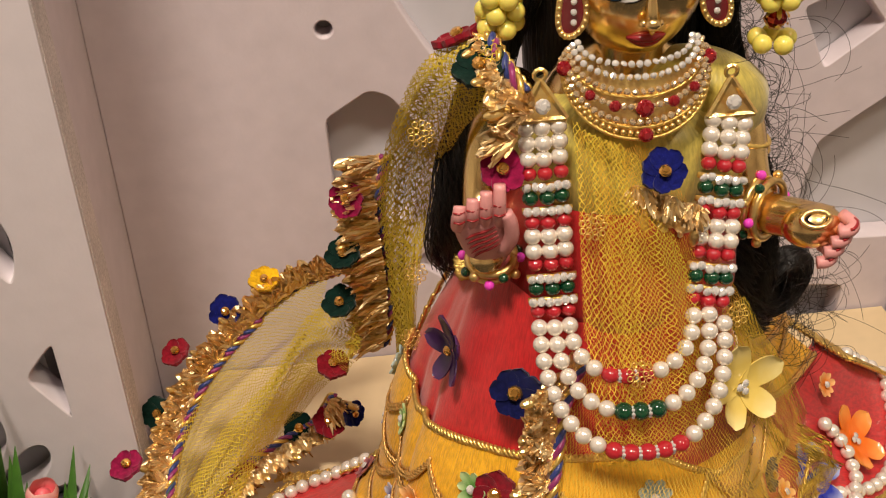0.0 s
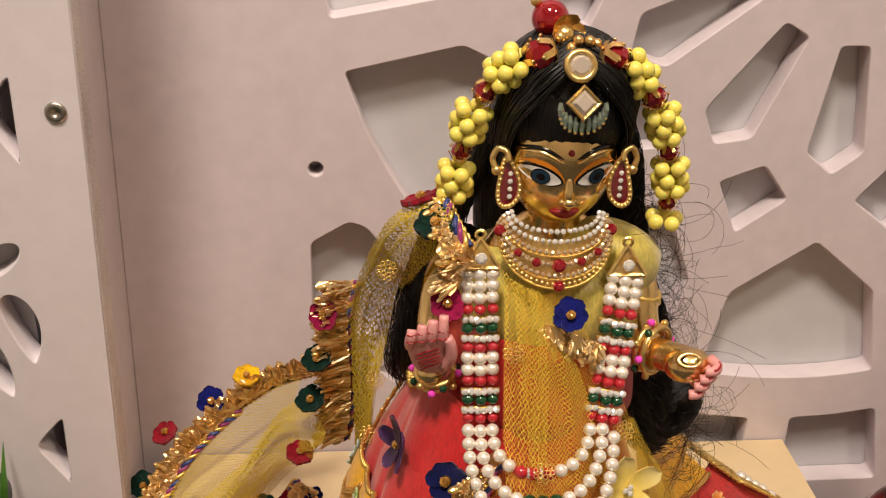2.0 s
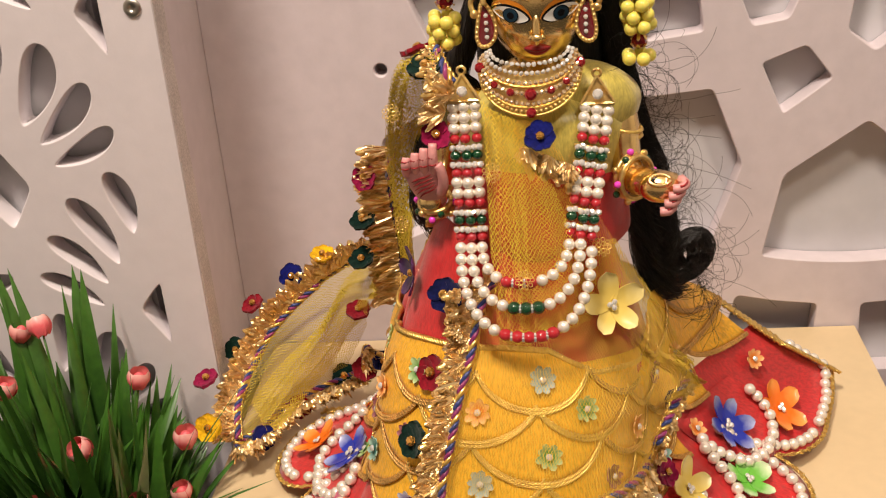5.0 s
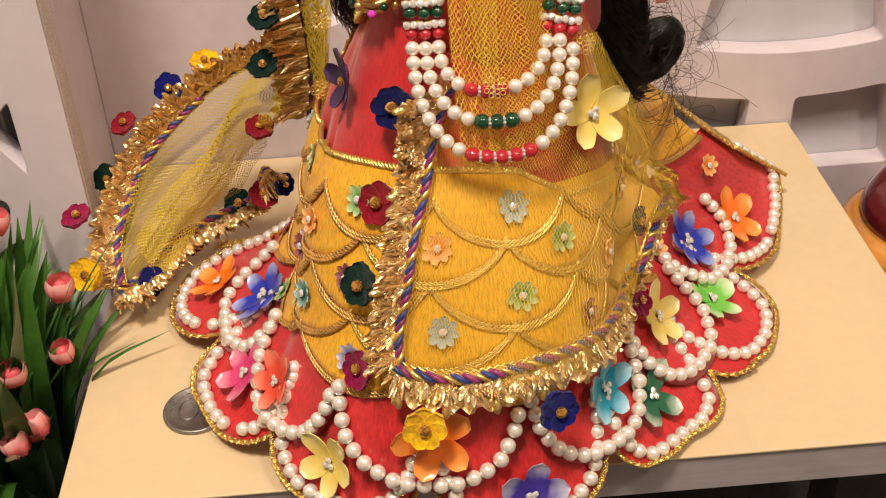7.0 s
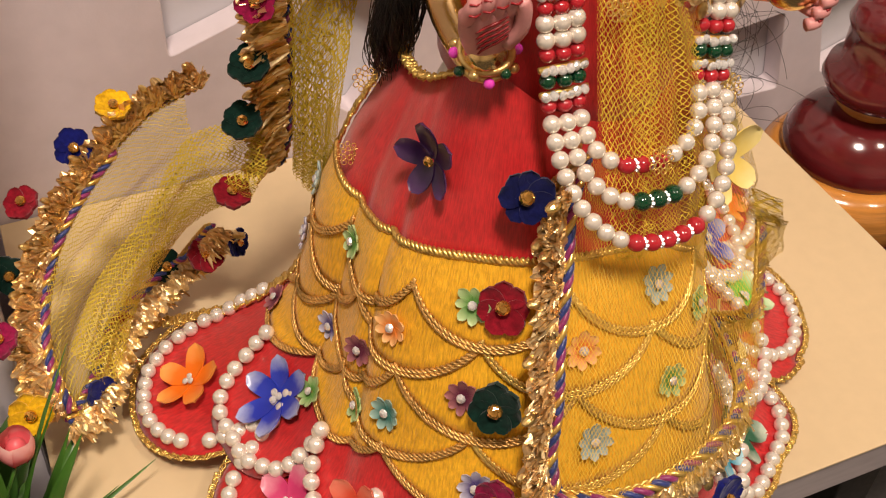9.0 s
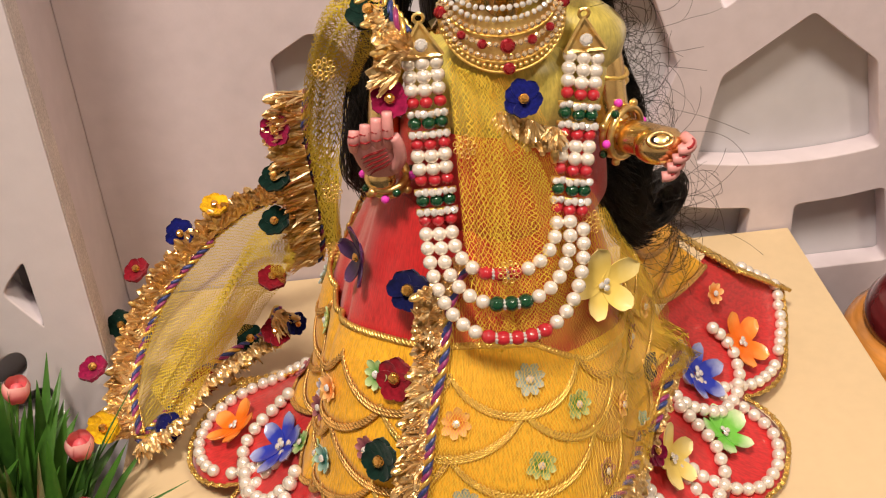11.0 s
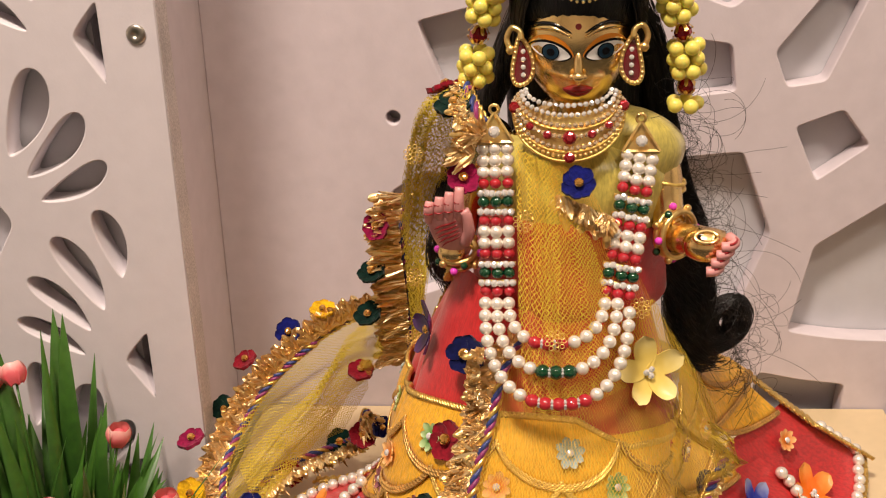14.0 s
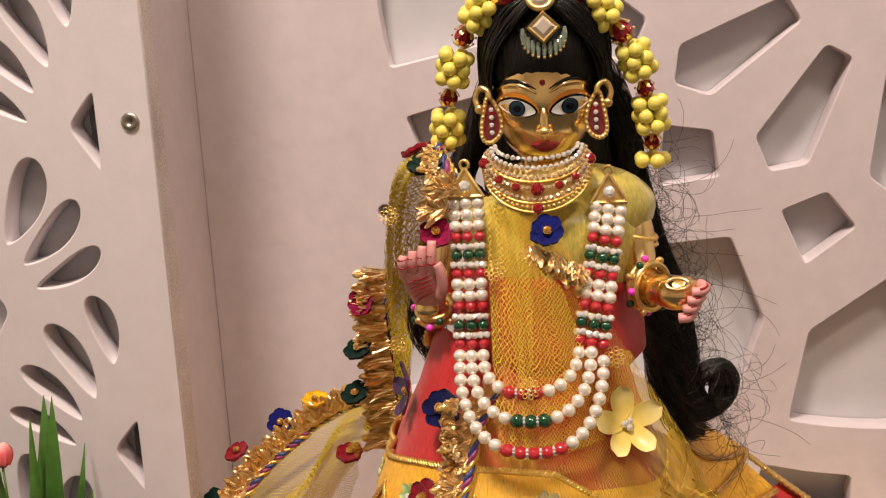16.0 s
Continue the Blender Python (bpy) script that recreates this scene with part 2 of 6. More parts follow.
M_STONE = clear_stone("foil_backed_crystal", (0.97, 0.96, 0.94), 0.08, 0.55)
M_STONEWARM = clear_stone("gold_foil_crystal", (1.0, 0.80, 0.52), 0.05, 0.8)
M_KUNDAN = clear_stone("pale_foiled_stone", (0.78, 0.68, 0.58), 0.12, 0.55)
M_RUBY = clear_stone("foil_backed_ruby_glass", (0.42, 0.010, 0.022))
M_GARNET = clear_stone("deep_red_enamel", (0.13, 0.004, 0.008), 0.15, 0.0)
M_AMBER = clear_stone("foil_backed_topaz_glass", (0.85, 0.45, 0.09), 0.05, 0.9)
M_TASSEL = clear_stone("grey_green_glass_bead", (0.32, 0.40, 0.33))


# ---- mesh helpers ----
class Build:
    """Gathers vertices, faces, UVs and material slots of one mesh."""

    def __init__(self):
        self.v, self.f, self.uv, self.mi = [], [], [], []

    def quad_grid(self, pts, uvs=None, slot=0, closed=False):
        """pts: rows of points."""
        base, rows, cols = len(self.v), len(pts), len(pts[0])
        for i, row in enumerate(pts):
            for j, p in enumerate(row):
                self.v.append(tuple(p))
                self.uv.append(uvs[i][j] if uvs else (j / max(1, cols - 1), i / max(1, rows - 1)))
        for i in range(rows - 1):
            for j in range(cols if closed else cols - 1):
                k = (j + 1) % cols
                self.f.append((base + i * cols + j, base + i * cols + k, base + (i + 1) * cols + k, base + (i + 1) * cols + j))
                self.mi.append(slot)

    def tube(self, path, radius, sides=6, slot=0, taper=None, cap=True):
        path = [Vector(p) for p in path]
        rings, up = [], Vector((0.13, 0.29, 0.95))
        for i, p in enumerate(path):
            d = (path[min(i + 1, len(path) - 1)] - path[max(i - 1, 0)])
            if d.length < 1e-9:
                d = Vector((0, 0, 1))
            d.normalize()
            a = d.cross(up)
            if a.length < 0.05:
                a = d.cross(Vector((1, 0, 0)))
            a.normalize()
            b = d.cross(a)
            r = radius * (taper(i / max(1, len(path) - 1)) if taper else 1)
            rings.append([p + (a * math.cos(2 * math.pi * k / sides) + b * math.sin(2 * math.pi * k / sides)) * r for k in range(sides)])
            up = -b
        base = len(self.v)
        self.quad_grid(rings, [[(k / sides, i / max(1, len(rings) - 1)) for k in range(sides)] for i in range(len(rings))], slot, True)
        if cap:
            n = len(rings)
            self.f += [tuple(base + k for k in reversed(range(sides))), tuple(base + (n - 1) * sides + k for k in range(sides))]
            self.mi += [slot, slot]

    def lathe(self, profile, m=Matrix(), sides=24, slot=0):
        """profile: (radius, height) pairs."""
        rows = [[m @ Vector((r * math.cos(2 * math.pi * k / sides), r * math.sin(2 * math.pi * k / sides), h)) for k in range(sides)] for r, h in profile]
        self.quad_grid(rows, [[(k / sides, h) for k in range(sides)] for r, h in profile], slot, True)

    def ball(self, c, r, sides=14, rings=9, slot=0, m=None):
        """r: one radius or three."""
        rr = (r, r, r) if isinstance(r, (int, float)) else r
        rows = []
        for i in range(rings + 1):
            t = math.pi * i / rings
            row = []
            for k in range(sides):
                a = 2 * math.pi * k / sides
                p = Vector((rr[0] * math.sin(t) * math.cos(a), rr[1] * math.sin(t) * math.sin(a), rr[2] * math.cos(t)))
                row.append((m @ p if m else p) + Vector(c))
            rows.append(row)
        self.quad_grid(rows, None, slot, True)

    def fan_patch(self, centre, rim, slot=0, uv0=(0.5, 0), uv1=(0.5, 1)):
        base = len(self.v)
        self.v.append(tuple(centre))
        self.uv.append(uv0)
        for p in rim:
            self.v.append(tuple(p))
            self.uv.append(uv1)
        for k in range(len(rim)):
            self.f.append((base, base + 1 + k, base + 1 + (k + 1) % len(rim)))
            self.mi.append(slot)

    def mesh(self, name, mats, smooth=True):
        me = bpy.data.meshes.new(name)
        me.from_pydata(self.v, [], self.f)
        for m in (mats if isinstance(mats, (list, tuple)) else [mats]):
            me.materials.append(m)
        lay = me.uv_layers.new(name="UVMap")
        idx = np.empty(len(me.loops), dtype=np.int32)
        me.loops.foreach_get("vertex_index", idx)
        lay.data.foreach_set("uv", np.array(self.uv, dtype=np.float32)[idx].ravel())
        me.polygons.foreach_set("material_index", np.array(self.mi, dtype=np.int32))
        me.polygons.foreach_set("use_smooth", np.full(len(me.polygons), smooth))
        me.update()
        return me


def part(name, build, mats, parent=None, label="", smooth=True, m=None):
    ob = new(name, build.mesh(name, mats, smooth) if isinstance(build, Build) else build)
    if parent:
        ob.parent = parent
    if m is not None:
        ob.matrix_local = m
    if label:
        tagged(ob, label)
    return ob


def thing(name, label, category, group="", kind="", at=(0, 0, 0)):
    ob = new(name)
    ob.empty_display_size = 0.01
    ob.location = at
    return tagged(ob, label, category, group, kind)


def spline(pts, n):
    """A smooth line through the points, at n even steps of the parameter."""
    pts = [Vector(p) for p in pts]
    out = []
    for i in range(n):
        t = i / (n - 1) * (len(pts) - 1)
        k = min(int(t), len(pts) - 2)
        f = t - k
        p1, p2 = pts[k], pts[k + 1]
        p0 = pts[k - 1] if k else p1 * 2 - p2
        p3 = pts[k + 2] if k + 2 < len(pts) else p2 * 2 - p1
        out.append(0.5 * (2 * p1 + (p2 - p0) * f + (2 * p0 - 5 * p1 + 4 * p2 - p3) * f * f + (3 * p1 - p0 - 3 * p2 + p3) * f ** 3))
    return out


def even(path, step):
    """Points along a line at an even spacing."""
    path = [Vector(p) for p in path]
    out, left = [path[0]], step
    for a, b in zip(path, path[1:]):
        d = (b - a).length
        pos = 0.0
        while d - pos >= left:
            pos += left
            out.append(a.lerp(b, pos / d))
            left = step
        left -= d - pos
    return out


def facing(p, n, spin=0.0, scale=1.0):
    """A pose at p whose z axis is n."""
    q = Vector(n).normalized().to_track_quat("Z", "Y")
    return Matrix.Translation(p) @ q.to_matrix().to_4x4() @ Matrix.Rotation(radians(spin), 4, "Z") @ Matrix.Scale(scale, 4)


def ico(name, r, level, mat, squash=1.0):
    bm = bmesh.new()
    bmesh.ops.create_icosphere(bm, subdivisions=level, radius=r)
    for v in bm.verts:
        v.co.z *= squash
    me = bpy.data.meshes.new(name)
    bm.to_mesh(me)
    bm.free()
    me.materials.append(mat)
    me.polygons.foreach_set("use_smooth", np.full(len(me.polygons), True))
    return me


def rounded(poly, r, n=5):
    """The polygon with its corners rounded."""
    out, c = [], len(poly)
    for i in range(c):
        p, a, b = Vector(poly[i]), Vector(poly[i - 1]), Vector(poly[(i + 1) % c])
        da, db = (a - p), (b - p)
        k = min(r, da.length * 0.45, db.length * 0.45)
        s, e = p + da.normalized() * k, p + db.normalized() * k
        for j in range(n):
            t = j / (n - 1)
            out.append((s * (1 - t) ** 2 + p * 2 * t * (1 - t) + e * t * t)[:])
    return out


def cut_board(name, outline, openings, y, thick, mats, label):
    """An upright board with openings cut through it; outline and openings are (x, z) loops."""
    cu = bpy.data.curves.new(name, "CURVE")
    cu.dimensions, cu.fill_mode, cu.extrude, cu.bevel_depth, cu.bevel_resolution = "2D", "BOTH", thick / 2 - 0.0007, 0.0007, 1
    for loop in [outline, *openings]:
        sp = cu.splines.new("POLY")
        sp.points.add(len(loop) - 1)
        for p, (x, z) in zip(sp.points, loop):
            p.co = (x, z, 0, 1)
        sp.use_cyclic_u = True
    tmp = new(name, cu)
    me = bpy.data.meshes.new_from_object(tmp.evaluated_get(bpy.context.evaluated_depsgraph_get()))
    bpy.data.objects.remove(tmp)
    me.transform(Matrix.Translation((0, y + thick / 2, 0)) @ Matrix.Rotation(radians(90), 4, "X"))
    me.materials.clear()
    me.materials.append(mats)
    ob = new(name, me)
    return tagged(ob, label, "wall", kind="structure")


def block(name, lo, hi, mat, parent=None, label="", bevel=0.0008):
    bm = bmesh.new()
    bmesh.ops.create_cube(bm, size=1)
    for v in bm.verts:
        v.co = [(a + b) / 2 + (b - a) * c for a, b, c in zip(lo, hi, v.co)]
    if bevel:
        bmesh.ops.bevel(bm, geom=bm.edges[:], offset=bevel, segments=2, affect="EDGES", profile=0.5)
    me = bpy.data.meshes.new(name)
    bm.to_mesh(me)
    bm.free()
    me.materials.append(mat)
    ob = new(name, me)
    if parent:
        ob.parent = parent
    if label:
        tagged(ob, label)
    return ob


# ---- setting ----
WALL_Y, PANEL_Y, FLOOR_Z = 0.480, 0.379, -0.13
LEAN_X = 0.0184  # the left board stands a little out of plumb
HUB = Vector((0.2745, 0.302))
BAY = 30.0


def polar(deg, r):
    return (HUB.x + r * math.cos(radians(deg)), HUB.y + r * math.sin(radians(deg)))


def radial_openings():
    """The mandala cut into the back board: petals, quads, large pentagons and border cells round one hub."""
    cells = []
    for k in range(-6, 6):
        mid = 270.0 + BAY * k
        petal = [polar(mid - 7.4, 0.0622), polar(mid + 7.4, 0.0622), polar(mid + 7.6, 0.1205), polar(mid, 0.1322), polar(mid - 7.6, 0.1205)]
        cells.append(rounded(petal, 0.0035))
        q = mid + BAY / 2 - 1.0
        cells.append(rounded([polar(q, 0.1305), polar(q + 8.0, 0.1470), polar(q, 0.1722), polar(q - 8.2, 0.1478)], 0.0035))
        start, rim = (12.4, 0.2595) if k > -2 else (13.6, 0.2665)
        rim = 0.2630 if k == -1 else rim
        big = [polar(mid, 0.1705), polar(mid + 10.8, 0.2055)] + [polar(mid + 10.8 - (10.8 + start) * j / 8, rim) for j in range(9)] + [polar(mid - 12.6, 0.2065)]
        if min(p[0] for p in big) > 0.002:
            cells.append(rounded(big, 0.0035))
    for a0, a1 in ((226.0, 236.0), (241.0, 251.0), (256.0, 266.0), (270.8, 281.3), (286.0, 296.0)):
        cell = []
        for a in (a0, (a0 + a1) / 2, a1):
            cell.append(polar(a, 0.287))
        for a in (a1, a0):
            far = 0.345
            while far > 0.29:
                x, z = polar(a, far)
                if x > 0.0 and z > -0.034:
                    break
                far -= 0.002
            cell.append(polar(a, far))
        if (Vector(cell[0]) - Vector(cell[-1])).length > 0.012 and (Vector(cell[2]) - Vector(cell[3])).length > 0.012:
            cells.append(rounded(cell, 0.004))
    cells.append(rounded([(0.0, 0.134), (0.021, 0.1465), (0.030, 0.143), (0.052, 0.114), (0.034, 0.078), (0.0, 0.066)], 0.004))
    cells.append([(0.0045 + 0.0045 * math.cos(2 * math.pi * j / 20), 0.1755 + 0.0045 * math.sin(2 * math.pi * j / 20)) for j in range(20)])
    return [c for c in cells if max(p[1] for p in c) < 0.75 and max(p[0] for p in c) < 0.62]


cut_board("wall_back", [(-0.0978 + LEAN_X * FLOOR_Z, FLOOR_Z), (0.66, FLOOR_Z), (0.66, 0.80), (-0.0978 + LEAN_X * 0.80, 0.80)], radial_openings(), WALL_Y, 0.014, M_WALL,
          "pale mauve painted fretwork board with a radial mandala cut-out")
tagged(block("wall_backing", (-0.9, WALL_Y + 0.0145, FLOOR_Z), (1.2, WALL_Y + 0.03, 0.80), M_BACK, None, "smooth grey backing board behind the fretwork", 0), "", "wall", kind="structure")


def teardrop(head, tip, width):
    """A drop-shaped opening: round head, narrow tip, slightly bowed."""
    h, t = Vector(head), Vector(tip)
    d = t - h
    n = Vector((-d.y, d.x)).normalized()
    out = []
    for j in range(36):
        a = 2 * math.pi * j / 36
        u = 0.5 - 0.5 * math.cos(a)
        w = 0.88 * math.sin(a) * (0.42 + 0.58 * (1 - u) ** 0.7)
        out.append((h + d * u + n * (w * width * 0.80) + n * (0.05 * d.length * math.sin(math.pi * u)))[:])
    return out


def kite(top, side, bottom):
    """A leaf-like opening with one straight and one bowed side."""
    a, b, c = Vector(top), Vector(side), Vector(bottom)
    return rounded([a[:], (a.lerp(b, 0.6) + (b - c) * 0.02)[:], b[:], b.lerp(c, 0.35)[:], c[:]], 0.004, 4)


def fan_openings(dz):
    """One repeat of the left board's fans of drops."""
    up = lambda p: (p[0], p[1] + dz)
    drops = [((-0.1460, 0.3065), (-0.1265, 0.2685), 0.0135), ((-0.1620, 0.2855), (-0.1350, 0.2575), 0.0115), ((-0.1715, 0.2635), (-0.1400, 0.2445), 0.0100),
             ((-0.166, 0.2405), (-0.172, 0.2040), 0.0125), ((-0.1400, 0.2280), (-0.1590, 0.1875), 0.0165), ((-0.1220, 0.2070), (-0.1525, 0.1775), 0.0130),
             ((-0.1140, 0.1840), (-0.1480, 0.1660), 0.0110), ((-0.1225, 0.3200), (-0.1150, 0.2855), 0.0125)]
    cells = [teardrop(up(h), up(t), w) for h, t, w in drops]
    cells.append(kite(up((-0.1070, 0.2580)), up((-0.1215, 0.2410)), up((-0.1075, 0.2185))))
    cells.append(rounded([up((-0.180, 0.183)), up((-0.163, 0.155)), up((-0.178, 0.131)), up((-0.195, 0.155))], 0.005))
    return cells


PERIOD = 0.1585
left_cells = []
for k in (-1, 0, 1):
    left_cells += fan_openings(k * PERIOD)
for k in (-1, 0, 1):
    for loop in fan_openings(k * PERIOD):
        left_cells.append([(-0.358 - x, z) for x, z in loop][::-1])
left_cells = [c for c in left_cells if min(p[1] for p in c) > -0.1 and max(p[0] for p in c) < -0.09]
seen_cells = []
for c in left_cells:
    cx, cz = sum(p[0] for p in c) / len(c), sum(p[1] for p in c) / len(c)
    if all((cx - q[0]) ** 2 + (cz - q[1]) ** 2 > 0.0002 for q in seen_cells):
        seen_cells.append((cx, cz, c))
cut_board("wall_left", [(-0.60, FLOOR_Z), (-0.0869 + LEAN_X * FLOOR_Z, FLOOR_Z), (-0.0869 + LEAN_X * 0.80, 0.80), (-0.60, 0.80)], [c[2] for c in seen_cells], PANEL_Y, 0.014, M_PANEL,
          "pale lilac painted fretwork board with fans of drop-shaped cut-outs")
for nm, lo, hi, mat, label, kind in (("trim", (-0.0868, PANEL_Y + 0.0006, FLOOR_Z), (-0.0860, PANEL_Y + 0.0142, 0.80), M_RAW, "rough unpainted sawn edge of fibreboard", "trim"),
                                     ("wall_return", (-0.112, PANEL_Y + 0.0150, FLOOR_Z), (-0.0985, WALL_Y + 0.0140, 0.80), M_WALL, "narrow painted return between the two boards", "wall")):
    ob = block(nm, lo, hi, mat, None, label, 0)
    for v in ob.data.vertices:
        v.co.x += LEAN_X * v.co.z
    tagged(ob, "", kind, kind="structure")
tagged(block("wall_left_backing", (-0.60, PANEL_Y + 0.016, FLOOR_Z), (-0.1175, PANEL_Y + 0.03, 0.80), M_BACK, None, "grey backing board behind the fans of drops", 0), "", "wall", kind="structure")

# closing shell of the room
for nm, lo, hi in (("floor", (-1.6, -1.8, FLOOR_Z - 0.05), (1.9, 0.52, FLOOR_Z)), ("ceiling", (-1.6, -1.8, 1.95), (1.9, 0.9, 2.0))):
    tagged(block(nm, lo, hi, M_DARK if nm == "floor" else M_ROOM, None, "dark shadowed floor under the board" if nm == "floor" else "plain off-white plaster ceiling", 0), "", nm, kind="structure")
for nm, lo, hi in (("wall_south", (-1.6, -1.85, FLOOR_Z), (1.9, -1.8, 1.95)), ("wall_west", (-1.65, -1.8, FLOOR_Z), (-1.6, 0.9, 1.95)),
                   ("wall_east", (1.9, -1.8, FLOOR_Z), (1.95, 0.9, 1.95)), ("wall_north", (-1.6, 0.86, FLOOR_Z), (1.9, 0.9, 1.95))):
    tagged(block(nm, lo, hi, M_ROOM, None, "plain warm off-white plastered wall", 0), "", "wall", kind="structure")

# cream-topped board that carries the figure
table = thing("display_board", "cream laminated board with a grey painted edge", "board", at=(0.096, 0.358, 0))
for nm, lo, hi, mat in (("top_sheet", (-0.0828, 0.2392, -0.0012), (0.2765, WALL_Y - 0.001, 0), M_CREAM), ("core", (-0.0823, 0.2402, -0.0205), (0.2760, WALL_Y - 0.001, -0.0014), M_EDGE)):
    ob = block(nm, lo, hi, mat, None, "", 0.0004)
    ob.parent = table
    ob.matrix_parent_inverse = table.matrix_basis.inverted()
    ob.location = (0, 0, 0)
for x in (-0.06, 0.25):
    for y in (0.28, 0.44):
        ob = block("foot", (x - 0.012, y - 0.012, FLOOR_Z), (x + 0.012, y + 0.012, -0.0207), M_DARK, None, "", 0.001)
        ob.parent = table
        ob.matrix_parent_inverse = Matrix.Translation((-0.096, -0.358, 0))


# ---- skirt: one conical cloth, spread over the board ----
AX, AY = 0.080, 0.325
S_KEYS = (0, 0.15, 0.3, 0.42, 0.52, 0.62, 0.72, 0.82, 0.91, 1.0)
SIDE_R = (0.034, 0.050, 0.057, 0.062, 0.066, 0.072, 0.082, 0.097, 0.112, 0.126)
SIDE_Z = (0.150, 0.118, 0.098, 0.074, 0.055, 0.042, 0.030, 0.018, 0.010, 0.004)
FRONT_R = (0.038, 0.054, 0.069, 0.081, 0.089, 0.095, 0.100, 0.106, 0.112, 0.119)
FRONT_Z = (0.150, 0.130, 0.109, 0.090, 0.073, 0.057, 0.041, 0.026, 0.013, 0.005)
REACH_A = (140, 150, 168, 200, 230, 270, 315, 350, 375, 390, 400)
REACH = (1.07, 1.07, 1.06, 0.95, 0.965, 0.985, 0.91, 1.06, 1.15, 1.2, 1.2)
END_S, END_R, END_Z, END_T = (0, 0.3, 0.62, 1.0), (0.060, 0.109, 0.150, 0.189), (0.115, 0.080, 0.043, 0.0105), (5.0, 1.5, -4.3, -3.5)


def cone(th, s, lift=0.0):
    """The skirt's surface: th in degrees round the figure, s from the waist (0) to the hem (1)."""
    w = max(0.0, math.cos(radians(min(90, abs(th - 262) * 1.25)))) ** 1.3
    sr, sz, fr, fz = (float(np.interp(s, S_KEYS, t)) for t in (SIDE_R, SIDE_Z, FRONT_R, FRONT_Z))
    r, z = sr + (fr - sr) * w, sz + (fz - sz) * w
    w2 = min(1.0, max(0.0, (th - 343) / 47)) ** 3.4
    r += 0.0125 * math.exp(-((th - 320) / 24) ** 2) * max(0.0, 1 - s / 0.5)
    z += 0.019 * math.exp(-((th - 316) / 30) ** 2) * max(0.0, 1 - s / 0.22) ** 1.3
    r *= 1 + (float(np.interp(th, REACH_A, REACH)) - 1) * max(0.0, s) ** 1.2
    r += (float(np.interp(s, END_S, END_R)) - r) * w2
    z += (float(np.interp(s, END_S, END_Z)) - z) * w2
    wave = math.sin(math.pi * min(1, max(0, s)))
    fold = 0.0010 * math.sin(radians(th * 9.0)) * wave + 0.0012 * math.sin(radians(th * 5.3 + 70 * s)) * wave
    r += 0.0055 * math.exp(-((th - 246) / 17) ** 2) * math.exp(-((s - 0.74) / 0.17) ** 2)
    z += 0.0035 * math.exp(-((th - 246) / 17) ** 2) * math.exp(-((s - 0.76) / 0.17) ** 2)
    r -= 0.0055 * math.exp(-((th - 336) / 18) ** 2) * math.exp(-((s - 0.43) / 0.14) ** 2)
    z -= min(z - 0.0035, 0.0055 * math.exp(-((th - 320) / 28) ** 2) * min(1.0, max(0.0, (s - 0.6) / 0.3))) if z > 0.0035 else 0.0
    fold -= 0.0040 * math.exp(-((th - 205 - 8 * s) / 3.6) ** 2) * wave + 0.0030 * math.exp(-((th - 183) / 4.0) ** 2) * wave
    fold += 0.0012 * math.sin(radians(th * 3.3 + 40)) * (1 - s)
    th = th + float(np.interp(s, END_S, END_T)) * w2
    z += 0.016 * max(0.0, 1 - s / 0.22) ** 1.3 * math.exp(-((th - 228) / 26) ** 2)
    p = Vector((AX + (r + fold) * math.cos(radians(th)), AY + (r + fold) * math.sin(radians(th)), z))
    if lift:
        p += cone_normal(th, s) * lift
    return p


def cone_normal(th, s):
    s = min(0.985, max(0.015, s))
    a = cone(th + 1.0, s) - cone(th - 1.0, s)
    b = cone(th, s + 0.012) - cone(th, s - 0.012)
    n = b.cross(a)
    n.normalize()
    return n if n.z > 0 or s < 0.2 else -n


def cone_sheet(th0, th1, top, bottom, lift, cols, rows, thick=0.0006):
    """A sheet on the cone between two edges (functions of the angle), with a turned-under rim."""
    b, grid, uvs = Build(), [], []
    for i in range(rows + 1):
        row, uvr = [], []
        for j in range(cols + 1):
            th = th0 + (th1 - th0) * j / cols
            s0, s1 = top(th), bottom(th)
            s = s0 + (s1 - s0) * i / rows
            row.append(cone(th, s, lift(th, (s - s0) / max(1e-6, s1 - s0))))
            uvr.append((radians(th) * 0.085, s * 0.18))
        grid.append(row)
        uvs.append(uvr)
    under, uvu = [], []
    for j in range(cols + 1):
        th = th0 + (th1 - th0) * j / cols
        under.append(cone(th, bottom(th) - 0.004, lift(th, 1) - thick))
        uvu.append((radians(th) * 0.085, bottom(th) * 0.18))
    b.quad_grid(grid + [under], uvs + [uvu])
    return b


def scallop(th, centres, half, lo, hi):
    best = lo
    for c in centres:
        a = (th - c) / half
        if abs(a) < 1:
            best = max(best, lo + (hi - lo) * (1 - abs(a) ** 2.6) ** 0.55)
    return best


OUTER = (167, 204, 239, 277, 315, 350, 379)
INNER = (185.5, 221, 258, 296, 333, 366)
skirt = thing("skirt", "red satin and yellow embroidered doll skirt spread over the board", "skirt", at=(AX, AY, 0))


def attach(ob, parent):
    ob.parent = parent
    ob.matrix_parent_inverse = parent.matrix_basis.inverted() if parent.parent is None else (parent.parent.matrix_basis @ parent.matrix_basis).inverted()
    return ob


def piece(name, build, mats, parent, label="", smooth=True):
    return attach(part(name, build, mats, None, label, smooth), parent)


